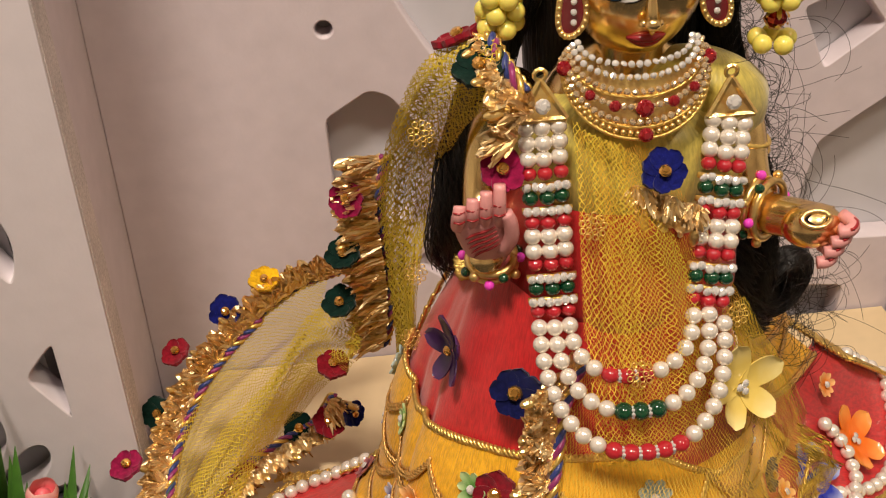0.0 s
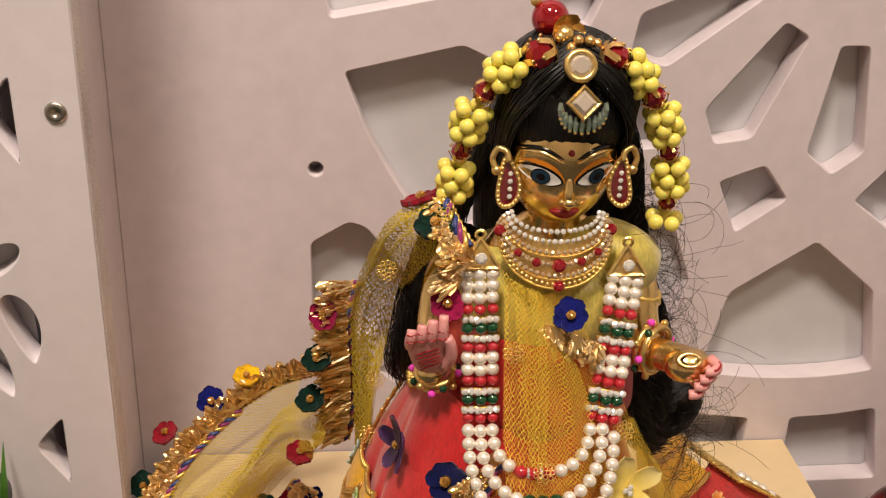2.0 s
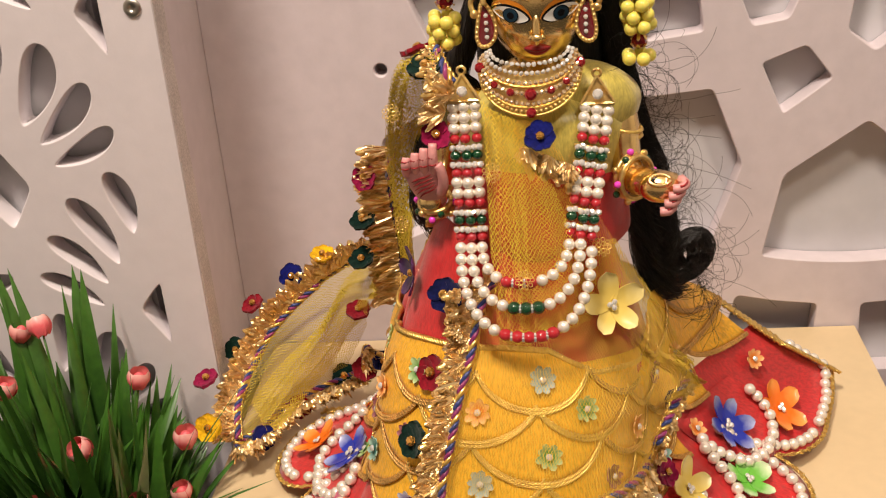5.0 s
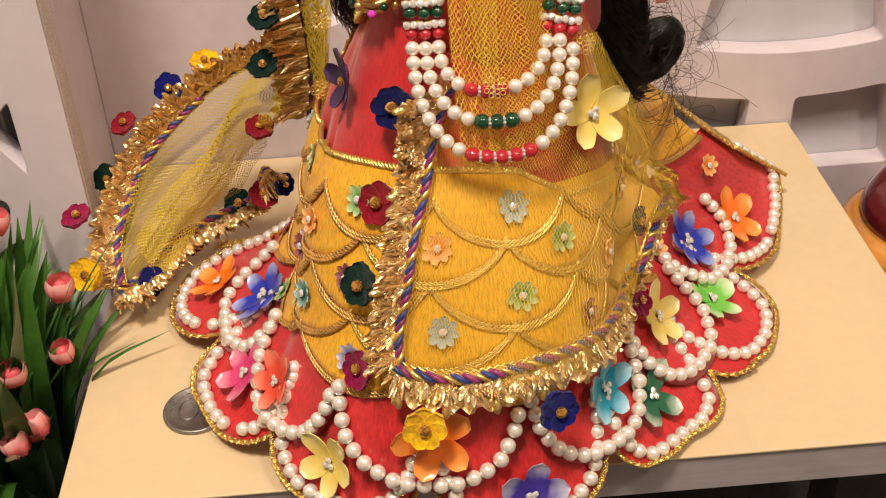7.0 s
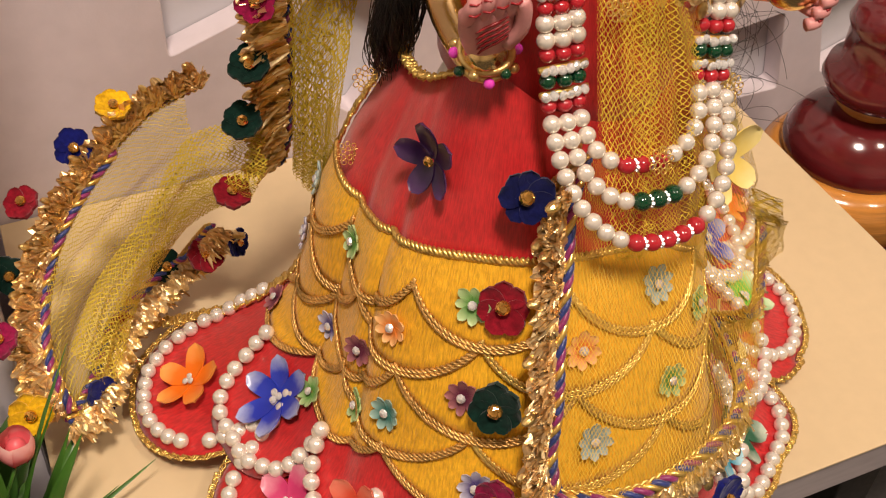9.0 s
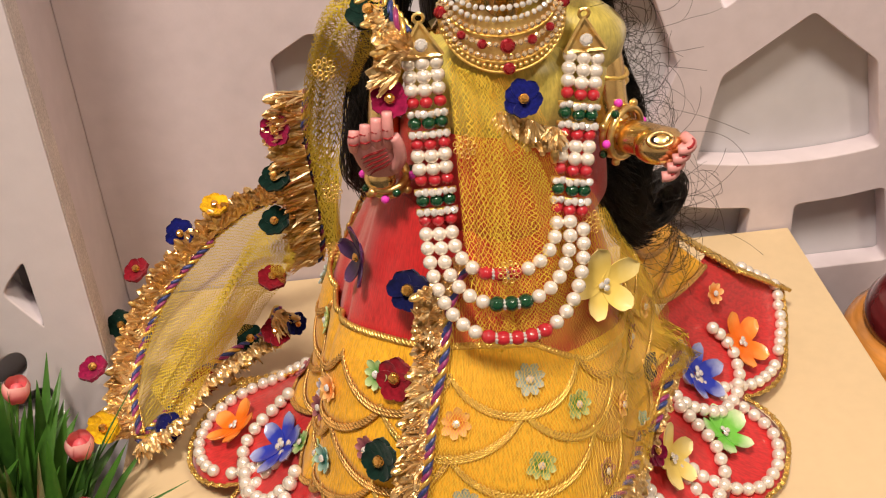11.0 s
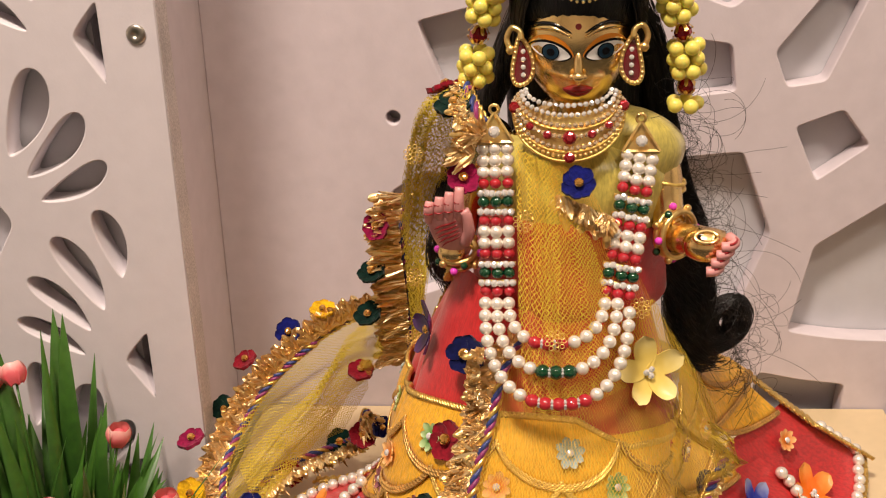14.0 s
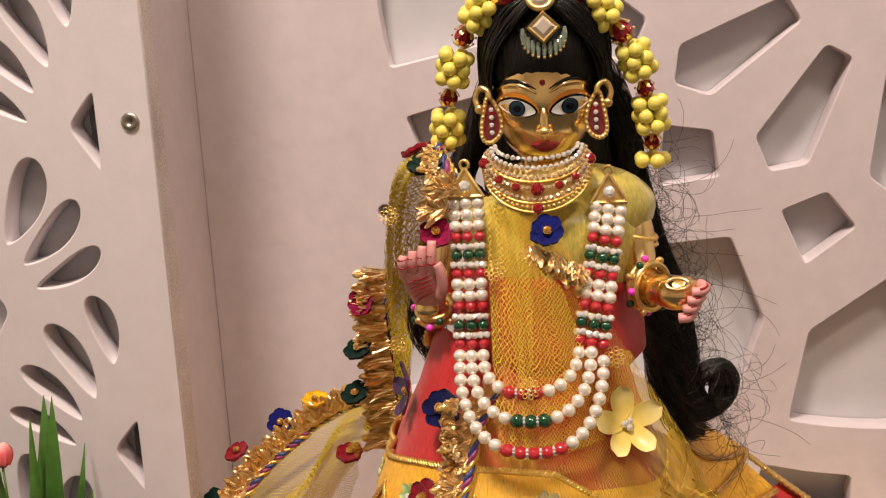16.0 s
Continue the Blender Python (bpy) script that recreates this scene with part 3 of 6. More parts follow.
outer_edge = lambda th: scallop(th, OUTER, 18.8 if th < 340 else 15.5, 0.80, 1.0)
piece("lower_panel", cone_sheet(150, 391, lambda t: 0.50, outer_edge, lambda t, f: 0.0, 320, 14), M_RED, skirt, "scalloped red satin hem panel")
for c in INNER:
    half = 18.5 if c < 350 else 14
    sheet = cone_sheet(c - half * 0.995, c + half * 0.995, lambda t: 0.60, lambda t: scallop(t, (c,), half, 0.66, 0.875), lambda t, f: 0.0006 + 0.0020 * f, 26, 8)
    piece("scallop", sheet, M_RED, skirt, "red satin petal edged with pearls")
piece("upper_panel", cone_sheet(150, 352, lambda t: 0.0, lambda t: 0.36, lambda t, f: 0.0, 120, 12), M_RED, skirt, "plain red satin upper panel")
yellow_top = lambda th: float(np.interp(th, (156, 184, 200, 216, 236, 284, 300, 332, 356, 392), (0.20, 0.215, 0.21, 0.205, 0.205, 0.215, 0.285, 0.30, 0.23, 0.205)))
SCALE_W = 38.0
# rows of embroidered scales: where the corners sit, where the tips hang, the first centre, the last angle
SCALE_ROWS = ((0.275, 0.360, 163.0, 390.0), (0.350, 0.430, 182.0, 390.0), (0.425, 0.515, 163.0, 388.0), (0.505, 0.600, 182.0, 372.0), (0.590, 0.675, 163.0, 345.0))


def scale_arc(th, c, lo, hi):
    a = min(1.0, abs(th - c) / (SCALE_W / 2))
    return lo + (hi - lo) * (1 - a ** 2.1) ** 0.78


def twisted(line, radius):
    """A two-ply cord along a line."""
    b = Build()
    for ply in (0, math.pi):
        b.tube([p + Vector((math.cos(i * 1.05 + ply) * 0.6, math.sin(i * 1.05 + ply) * 0.6, math.sin(i * 1.05 + ply))) * radius for i, p in enumerate(line)], radius, 4)
    return b


for k, (lo, hi, c0, last) in reversed(list(enumerate(SCALE_ROWS))):
    up = 0.0016 + (4 - k) * 0.00022
    for i in range(-1, 7):
        c = c0 + SCALE_W * i
        t0, t1 = max(156.0, c - SCALE_W / 2), min(last, c + SCALE_W / 2)
        if t1 - t0 < 6:
            continue
        top = (lambda t: min(yellow_top(t), lo - 0.02)) if k == 0 else (lambda t: lo - 0.095)
        edge = lambda t: scale_arc(t, c, lo, hi)
        piece("scale", cone_sheet(t0, t1, top, edge, lambda t, f: up + 0.0009 * f, max(8, int((t1 - t0) * 0.9)), 7), M_YEL, skirt, "yellow embroidered scale")
        # Side cords take the darker copy, so their shade is painted in.
        mat = M_GOLDCORD if 250 < c < 300 else M_GOLDSHADE
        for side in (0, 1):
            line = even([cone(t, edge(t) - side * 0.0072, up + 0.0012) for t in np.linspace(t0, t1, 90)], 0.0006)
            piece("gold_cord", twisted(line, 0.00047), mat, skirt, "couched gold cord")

# the skirt's border braid
line = even([cone(t, yellow_top(t) + 0.003, 0.0026) for t in np.linspace(156, 352, 300)], 0.0005)
piece("gold_cord", twisted(line, 0.00075), M_GOLDCORD, skirt, "couched gold cord")


def braid(path, width, twists, sides=4, radius=0.00055):
    """A looped border braid: two strands that cross."""
    out, n = [], len(path)
    for ph in (0, math.pi / 2, math.pi):
        line = []
        for i, p in enumerate(path):
            a, c = path[max(0, i - 1)], path[min(n - 1, i + 1)]
            d = (c - a).normalized()
            sid = d.cross(Vector((0, 0, 1)))
            sid = sid.normalized() if sid.length > 0.01 else Vector((1, 0, 0))
            w = math.sin(i / n * twists * 2 * math.pi + ph)
            line.append(p + sid * w * width + Vector((0, 0, 0.0009 + 0.0006 * math.cos(i / n * twists * 4 * math.pi + ph))))
        b = Build()
        b.tube(line, radius, sides)
        out.append(b)
    return out


def braids(name, strands, mat, parent, label):
    for b in strands:
        piece(name, b, mat, parent, label)


for th0 in (150, 390.5):
    braids("border_braid", braid([cone(th0, s, 0.0012) for s in np.linspace(0.03 if th0 < 200 else 0.30, 0.985, 360)], 0.0046 if th0 > 200 else 0.0026, 34, 4, 0.00065), M_GOLDCORD, skirt, "looped gold border braid")
braids("hem_braid", braid([cone(t, outer_edge(t) + 0.004, 0.0008) for t in np.linspace(150, 391, 900)], 0.0011, 190, 3, 0.0004), M_GOLDCORD, skirt, "looped gold border braid")
braids("border_braid", braid([cone(t, 0.005, 0.0015) for t in np.linspace(152, 222, 110)], 0.0018, 24), M_GOLDCORD, skirt, "looped gold border braid")

# pearls sewn along the scallops
PEARL = ico("pearl", 0.00240, 3, M_PEARL)
HEM_PEARL = ico("pearl", 0.00290, 3, M_PEARL)
rng = random.Random(4)
for c in OUTER:
    half = 17.8 if c < 340 else 14.6
    line = [cone(t, scallop(t, (c,), half, 0.70, 0.972), 0.002) for t in np.linspace(c - half * 0.999, c + half * 0.999, 240)]
    for p in even(line, 0.0058):
        if rng.random() < 0.97:
            attach(part("pearl", HEM_PEARL, None), skirt).location = p - Vector((0, 0, 0)) + Vector((rng.uniform(-1, 1), rng.uniform(-1, 1), 0)) * 0.0003
for c in INNER:
    half = 17.6 if c < 350 else 13.2
    line = [cone(t, scallop(t, (c,), half, 0.66, 0.85), 0.0048) for t in np.linspace(c - half * 0.999, c + half * 0.999, 200)]
    for p in even(line, 0.0058):
        attach(part("pearl", HEM_PEARL, None), skirt).location = p + Vector((rng.uniform(-1, 1), rng.uniform(-1, 1), 0)) * 0.0003


# ---- flowers ----
def petal_grid(length, width, notch, cup, n=8, m=7, root=0.12):
    """One petal lying along +x, cupped, with a notched or round tip."""
    rows = []
    for i in range(n + 1):
        u = i / n
        row = []
        for j in range(m + 1):
            v = 2 * j / m - 1
            w = width * (0.30 + 0.70 * math.sin(math.pi / 2 * min(1, u / 0.6 + root))) * math.sqrt(max(0.0, 1 - max(0.0, (u - 0.6) / 0.4) ** 2.4) + 0.004)
            x = length * (0.06 + 0.94 * u) - notch * length * (1 - abs(v)) ** 1.4 * u ** 4
            row.append(Vector((x, v * w, cup * length * (u ** 1.7) + 0.16 * width * v * v * (0.4 + u))))
        rows.append(row)
    return rows


def flower_mesh(name, petals, length, width, notch, cup, mat, gap=0.0, thick=0.0005, jitter=0.06, seed=1):
    b, r = Build(), random.Random(seed)
    for k in range(petals):
        a = 2 * math.pi * k / petals + gap + r.uniform(-jitter, jitter)
        sc = 1 + r.uniform(-0.08, 0.08)
        rot = Matrix.Rotation(a, 4, "Z") @ Matrix.Rotation(r.uniform(-0.12, 0.12), 4, "X") @ Matrix.Scale(sc, 4)
        g = petal_grid(length, width, notch, cup + r.uniform(-0.05, 0.05))
        top = [[rot @ p for p in row] for row in g]
        low = [[rot @ (p - Vector((0, 0, thick))) for p in row] for row in g]
        uv = [[(j / 7, i / 8) for j in range(8)] for i in range(9)]
        b.quad_grid(top, uv)
        b.quad_grid([list(reversed(row)) for row in low], uv)
        rim = [top[i][0] for i in range(9)] + [top[8][j] for j in range(1, 8)] + [top[i][7] for i in range(7, -1, -1)]
        rim2 = [low[i][0] for i in range(9)] + [low[8][j] for j in range(1, 8)] + [low[i][7] for i in range(7, -1, -1)]
        b.quad_grid([rim, rim2], [[(0, min(i, 8, len(rim) - 1 - i) / 8) for i in range(len(rim))]] * 2)
    return b.mesh(name, mat)


def gem_mesh(name, r, mat, facets=8):
    """A faceted stone: table, crown and girdle."""
    b = Build()
    rows = [[(r * math.cos(2 * math.pi * (k + 0.5 * (i % 2)) / facets) * q, r * math.sin(2 * math.pi * (k + 0.5 * (i % 2)) / facets) * q, h * r) for k in range(facets)]
            for i, (q, h) in enumerate(((1.0, 0.0), (1.0, 0.25), (0.8, 0.55), (0.45, 0.75)))]
    b.quad_grid(rows, None, 0, True)
    b.fan_patch((0, 0, 0.78 * r), rows[3])
    return b.mesh(name, mat, False)


GEM = gem_mesh("rhinestone", 0.00125, M_STONE)
GEM_S = gem_mesh("rhinestone", 0.0011, M_STONE)
GEM_W = gem_mesh("rhinestone", 0.0010, M_STONEWARM)
GEM_C = gem_mesh("rhinestone", 0.0010, M_STONE)
GOLDBEAD = ico("gold_bead", 0.00085, 2, M_GOLD)
TOPAZ = gem_mesh("topaz_stone", 0.0020, M_AMBER)
RUBY = gem_mesh("ruby_stone", 0.0021, M_RUBY)


def make_flower(parent, p, n, mesh, label, stones, spin=0.0, scale=1.0, lift=0.0008):
    ob = new("flower", mesh)
    mat = facing(Vector(p) + Vector(n).normalized() * lift, n, spin, scale)
    ob.matrix_basis = (parent.matrix_basis.inverted() @ mat)
    ob.parent = parent
    tagged(ob, label)
    for k in range(stones):
        g = new("rhinestone" if stones > 1 else "stone_centre", GEM if stones > 1 else TOPAZ)
        a = 2 * math.pi * k / max(1, stones) + 0.5
        rr = 0.00135 if stones > 1 else 0
        g.matrix_basis = Matrix.Translation((rr * math.cos(a), rr * math.sin(a), 0.0014)) @ Matrix.Rotation(0.25 * math.sin(a * 3), 4, "X")
        g.parent = ob
    return ob


def enamel(name, colour, tip=(0.85, 0.82, 0.72), petals=5, start=0.45):
    return flower_mesh("flower", petals, 0.0130, 0.0034 if petals > 5 else 0.0041, 0.0, 0.26, two_tone(name + "_enamel", colour, tip, 0.28, start, 1.1), seed=len(name))


E_ORANGE, E_BLUE, E_PINK = enamel("orange", (0.85, 0.17, 0.01), (0.9, 0.42, 0.1)), enamel("blue", (0.015, 0.035, 0.42), (0.5, 0.55, 0.75), 6, 0.55), enamel("pink", (0.62, 0.05, 0.17), (0.8, 0.38, 0.45))
E_CREAM, E_VIOLET, E_GREEN = enamel("cream", (0.80, 0.60, 0.14), (0.87, 0.75, 0.35)), enamel("violet", (0.05, 0.03, 0.28), (0.7, 0.68, 0.78)), enamel("green", (0.01, 0.11, 0.05), (0.62, 0.68, 0.55), 4, 0.5)
E_LIME, E_TURQ, E_CORAL = enamel("lime", (0.16, 0.52, 0.06), (0.8, 0.86, 0.62)), enamel("turquoise", (0.01, 0.30, 0.45), (0.45, 0.70, 0.75)), enamel("coral", (0.72, 0.08, 0.04), (0.85, 0.3, 0.2))
E_PURPLE = enamel("purple", (0.018, 0.004, 0.035), (0.09, 0.035, 0.13))
for c, mesh, word, spin, s, sc in ((167, E_ORANGE, "orange", 10, 0.87, 1.0), (204, E_PINK, "pink", 40, 0.84, 1.05), (239, E_CREAM, "pale yellow", 70, 0.86, 1.0),
                                   (277, E_VIOLET, "violet and white", 0, 0.90, 1.0), (314, E_GREEN, "dark green and white", 20, 0.83, 1.12),
                                   (352, E_LIME, "lime green", 50, 0.83, 1.05), (378, E_ORANGE, "orange", 5, 0.83, 1.1)):
    make_flower(skirt, cone(c, s), cone_normal(c, s), mesh, word + " enamelled metal flower with crystal centre", 3, spin, sc, 0.0025)
for c, mesh, word, spin, s, sc in ((184, E_BLUE, "blue and white", 20, 0.74, 1.15), (219, E_CORAL, "coral red", 0, 0.76, 0.95), (259, E_ORANGE, "orange", 33, 0.74, 1.1),
                                   (297, E_TURQ, "turquoise", 0, 0.72, 1.05), (331, E_CREAM, "pale yellow", 60, 0.70, 1.05), (366, E_BLUE, "blue and white", 30, 0.72, 1.15)):
    make_flower(skirt, cone(c, s), cone_normal(c, s), mesh, word + " enamelled metal flower with crystal centre", 3, spin, sc, 0.0045)

SMALL = []
for i, (word, a, c) in enumerate((("grey-blue", (0.25, 0.36, 0.36), (0.4, 0.5, 0.48)), ("lilac", (0.10, 0.07, 0.22), (0.6, 0.58, 0.66)), ("green", (0.12, 0.30, 0.06), (0.5, 0.62, 0.3)),
                                  ("orange", (0.75, 0.22, 0.03), (0.85, 0.5, 0.2)), ("plum", (0.13, 0.02, 0.05), (0.4, 0.15, 0.15)), ("teal", (0.05, 0.2, 0.17), (0.35, 0.5, 0.42)))):
    SMALL.append((word, flower_mesh("flower", 8, 0.0056, 0.00145, 0.0, 0.22, two_tone(word + "_thread", a, c, 0.55, 0.3, 1.0, 0.0), seed=i)))
centres = ((261, 0.51, 0), (280, 0.29, 0), (292, 0.36, 2), (279, 0.45, 2), (297, 0.53, 4), (318, 0.46, 3), (345, 0.39, 4), (385, 0.60, 3), (183, 0.51, 1), (220, 0.51, 5), (259.5, 0.36, 3), (356, 0.64, 3),
           (157, 0.43, 1), (158, 0.64, 4), (217, 0.36, 3), (210, 0.57, 2), (241, 0.60, 1), (156.5, 0.31, 0), (190, 0.30, 2), (205, 0.45, 4), (236, 0.29, 2), (236.5, 0.44, 4), (191, 0.66, 2), (330, 0.58, 5), (364, 0.40, 3))
for th, s, w in centres:
    word, mesh = SMALL[w]
    f = make_flower(skirt, cone(th, s), cone_normal(th, s), mesh, word + " little flower with a crystal centre", 0, th, 1.0, 0.0034)
    g = new("rhinestone", GEM)
    g.matrix_basis = Matrix.Translation((0, 0, 0.0012)) @ Matrix.Scale(1.15, 4)
    g.parent = f


def velvet(word, colour):
    return flower_mesh("flower", 7, 0.0070, 0.0028, -0.01, 0.16, surface(word + "_velvet", colour, 0.9, vary=0.45, grain=600, bump=0.8, sheen=0.18, spec=0.1), thick=0.0016, seed=len(word))


V_GREEN, V_BLUE, V_RED = velvet("dark_green", (0.0025, 0.020, 0.014)), velvet("royal_blue", (0.005, 0.008, 0.115)), velvet("crimson", (0.22, 0.006, 0.016))
V_PINK, V_YEL, V_NAVY = velvet("magenta", (0.24, 0.006, 0.05)), velvet("yellow", (0.80, 0.42, 0.01)), velvet("navy", (0.004, 0.006, 0.055))


# ---- gold trim with twisted cord ----
def trim(parent, path, outs, width, seed, both=False, droop=0.0, cord=True, dense=1.0, spread=1.15):
    """A border: crumpled gold leaves on one or both sides of a twisted coloured cord."""
    r, b = random.Random(seed), Build()
    pts = even(spline(path, 160), 0.0009 / dense)
    n = len(pts)
    for i in range(3, n - 2, max(4, int(9 * dense))):
        o = Vector(outs[0]).lerp(Vector(outs[1]), i / max(1, n - 1)).normalized()
        d = (pts[min(n - 1, i + 1)] - pts[max(0, i - 1)]).normalized()
        e = d.cross(o).normalized()
        if e.y > 0:
            e = -e
        for sgn in ((1, -1) if both else (1,)):
            for ray in range(64 if spread > 0.5 else 30):
                a = r.uniform(-spread, spread)
                q = (o * sgn * math.cos(a) + d * math.sin(a) + e * r.uniform(-0.05, 0.30) - Vector((0, 0, droop))).normalized()
                ln = min(width, 0.0190) * (0.62 + 0.42 * math.cos(1.4 * a)) * r.choice((0.85, 0.75, 0.6, 0.5, 0.35)) * r.uniform(0.85, 1.05)
                sid = q.cross(e + d * r.uniform(-0.8, 0.8)).normalized() * r.uniform(0.00035, 0.0011)
                root = pts[i] + d * r.uniform(-0.0016, 0.0016) + e * r.uniform(-0.0002, 0.0014)
                k, bend = len(b.v), r.uniform(-0.10, 0.22)
                for u, w in ((0, 0.6), (0.35, 1.0), (0.7, 1.1), (1.0, 0.35)):
                    for v in (-1, 0, 1):
                        b.v.append(tuple(root + q * ln * u + sid * v * w + e * (ln * bend * u * u + r.uniform(-1, 1) * 0.0005 + 0.0003 * (1 - abs(v)))))
                        b.uv.append((0.5 + 0.5 * v, u))
                for row in range(3):
                    for v in range(2):
                        b.f.append((k + 3 * row + v, k + 3 * row + v + 1, k + 3 * row + v + 4, k + 3 * row + v + 3))
                        b.mi.append(0)
    for sgn in ((1, -1) if both else (1,)):
        ribbon = []
        for i in range(n):
            o = Vector(outs[0]).lerp(Vector(outs[1]), i / max(1, n - 1)).normalized() * sgn
            d = (pts[min(n - 1, i + 1)] - pts[max(0, i - 1)]).normalized()
            e = d.cross(o).normalized()
            ribbon.append([pts[i] + (o - Vector((0, 0, droop * 0.7))) * width * (0.86 * k / 7) * (1 + 0.12 * math.sin(i * 0.9)) + e * (r.uniform(-1, 1) * 0.0014) for k in range(8)])
        b.quad_grid(ribbon)
    tagged(piece("gold_leaf_trim", b, M_FOIL, parent, "crumpled gold foil leaf border", False), kind="stuff")
    for i in range(3, n - 4, 2 * max(4, int(9 * dense))):
        o = Vector(outs[0]).lerp(Vector(outs[1]), i / n).normalized()
        b = Build()
        c = pts[i] + (o + Vector((0, 0, -droop))) * width * 0.80
        q = (o - Vector((0, 0, droop * 1.2)) + Vector((r.uniform(-.3, .3), r.uniform(-.3, .3), r.uniform(-.2, .3)))).normalized()
        b.ball(c, (0.0016, 0.0013, 0.0028), 10, 7, 0, q.to_track_quat("Z", "Y").to_matrix())
        piece("gold_drop", b, M_GOLD, parent, "small gold drop bead", False)
    if cord:
        for col, mat in enumerate((M_CORD_P, M_CORD_B, M_CORD_G)):
            b, line = Build(), []
            for i, p in enumerate(pts):
                o = Vector(outs[0]).lerp(Vector(outs[1]), i / n).normalized()
                d = (pts[min(n - 1, i + 1)] - pts[max(0, i - 1)]).normalized()
                e = d.cross(o).normalized()
                a = i * 0.55 * 1.1 / dense + col * 2.094 + 1.1 * math.sin(i * 0.06 + seed) + 0.5 * math.sin(i * 0.17)
                line.append(p + (o * math.cos(a) + e * math.sin(a)) * 0.0011 - o * 0.001 + e * (0.0015 if e.z > 0 else -0.0015))
            b.tube(line, 0.00095, 6)
            piece("twisted_cord", b, mat, parent, "twisted coloured silk cord")
        edge = []
        for i, p in enumerate(pts):
            o = Vector(outs[0]).lerp(Vector(outs[1]), i / n).normalized()
            d = (pts[min(n - 1, i + 1)] - pts[max(0, i - 1)]).normalized()
            e = d.cross(o).normalized()
            edge.append(p - o * 0.0030 + e * (0.0012 if e.z > 0 else -0.0012))
        piece("gold_edging", twisted(edge, 0.00055), M_GOLDCORD, parent, "gold edging beside the cord")


M_CORD_P = surface("magenta_silk", (0.24, 0.02, 0.12), 0.4, vary=0.4, grain=800, bump=0.5, sheen=0.3)
M_CORD_B = surface("blue_silk", (0.02, 0.035, 0.17), 0.4, vary=0.4, grain=800, bump=0.5, sheen=0.3)
M_CORD_G = M_GOLDCORD


# ---- the cast figure: one mesh ----
HEAD, HR = Vector((0.0957, 0.3175, 0.2505)), Vector((0.0194, 0.0200, 0.0268))


def face_at(x, z, lift=0.0):
    """A point on the front of the head."""
    u, w = (x - HEAD.x) / HR.x, (z - HEAD.z) / HR.z
    return Vector((x, HEAD.y - HR.y * math.sqrt(max(0.02, 1 - u * u - w * w)) - lift, z))


fig = Build()
rows = []
for i in range(29):
    t = math.pi * i / 28
    row = []
    for k in range(40):
        a = 2 * math.pi * k / 40
        w = math.sin(t)
        jaw = 1 + 0.05 * math.sin(t) * max(0, -math.cos(t))
        p = Vector((HR.x * w * math.cos(a) * jaw, HR.y * w * math.sin(a), HR.z * math.cos(t)))
        if p.y < 0:
            p.y -= 0.0016 * math.exp(-((p.z + 0.0225) / 0.0045) ** 2) * math.exp(-(p.x / 0.007) ** 2)
            p.y -= 0.0008 * math.exp(-((p.z + 0.009) / 0.006) ** 2) * math.exp(-((abs(p.x) - 0.0105) / 0.005) ** 2)
        row.append(HEAD + p)
    rows.append(row)
fig.quad_grid(rows, None, 0, True)
fig.ball((HEAD.x, 0.2982, 0.2420), (0.0017, 0.0026, 0.0065), 10, 8, 0, Matrix.Rotation(radians(-13), 3, "X"))
fig.ball((HEAD.x, 0.2966, 0.2388), (0.0023, 0.0024, 0.0019), 10, 8)
for sg in (-1, 1):
    fig.ball((HEAD.x + sg * 0.0020, 0.2978, 0.2386), (0.0014, 0.0016, 0.0013), 8, 6)
    cx = HEAD.x + sg * 0.0096

    def almond(hw, up, down, lift, slot, tilt=0.0012):
        rim = []
        for j in range(28):
            a = 2 * math.pi * j / 28
            c, s = math.cos(a), math.sin(a)
            x = cx + hw * c
            z = 0.2470 + (up if s > 0 else down) * math.copysign(abs(s) ** 1.35, s) + tilt * c * sg
            rim.append(face_at(x, z, lift))
        fig.fan_patch(face_at(cx, 0.2470, lift + 0.0001), rim, slot)
    almond(0.0080, 0.0060, 0.0026, 0.00018, 6)
    almond(0.0077, 0.0042, 0.0032, 0.00034, 4)
    almond(0.0068, 0.0033, 0.0025, 0.00050, 2)
    for r, lift, slot in ((0.0031, 0.00066, 4), (0.0027, 0.0008, 3), (0.0014, 0.00094, 4)):
        rim = [face_at(cx + r * math.cos(2 * math.pi * j / 18), 0.2472 + 0.95 * r * math.sin(2 * math.pi * j / 18), lift) for j in range(18)]
        fig.fan_patch(face_at(cx, 0.2472, lift + 0.0001), rim, slot)
    brow = [face_at(cx + sg * d, 0.2545 + 0.0024 * math.sin(math.pi * (d + 0.0072) / 0.0150) + 0.0006 * d / 0.007, 0.0003) for d in np.linspace(-0.0072, 0.0078, 16)]
    fig.tube(brow, 0.00055, 6, 4, lambda u: 0.35 + math.sin(math.pi * u))
    fig.tube([p + Vector((0, -0.0003, -0.0014)) for p in brow], 0.00085, 6, 0, lambda u: 0.4 + math.sin(math.pi * u))
    fig.ball((HEAD.x + sg * 0.0192, 0.318, 0.246), (0.0022, 0.0045, 0.0075), 10, 8)
for dz, h in ((0.00075, 0.0012), (-0.0008, 0.0013)):
    pts = [face_at(HEAD.x + d, 0.2325 + dz * (1 - (d / 0.0052) ** 2) + 0.0009 * (d / 0.0052) ** 2, 0.0002 + 0.0009 * (1 - (d / 0.0056) ** 2)) for d in np.linspace(-0.0052, 0.0052, 13)]
    fig.tube(pts, h, 8, 5, lambda u: 0.25 + 0.75 * math.sin(math.pi * u))
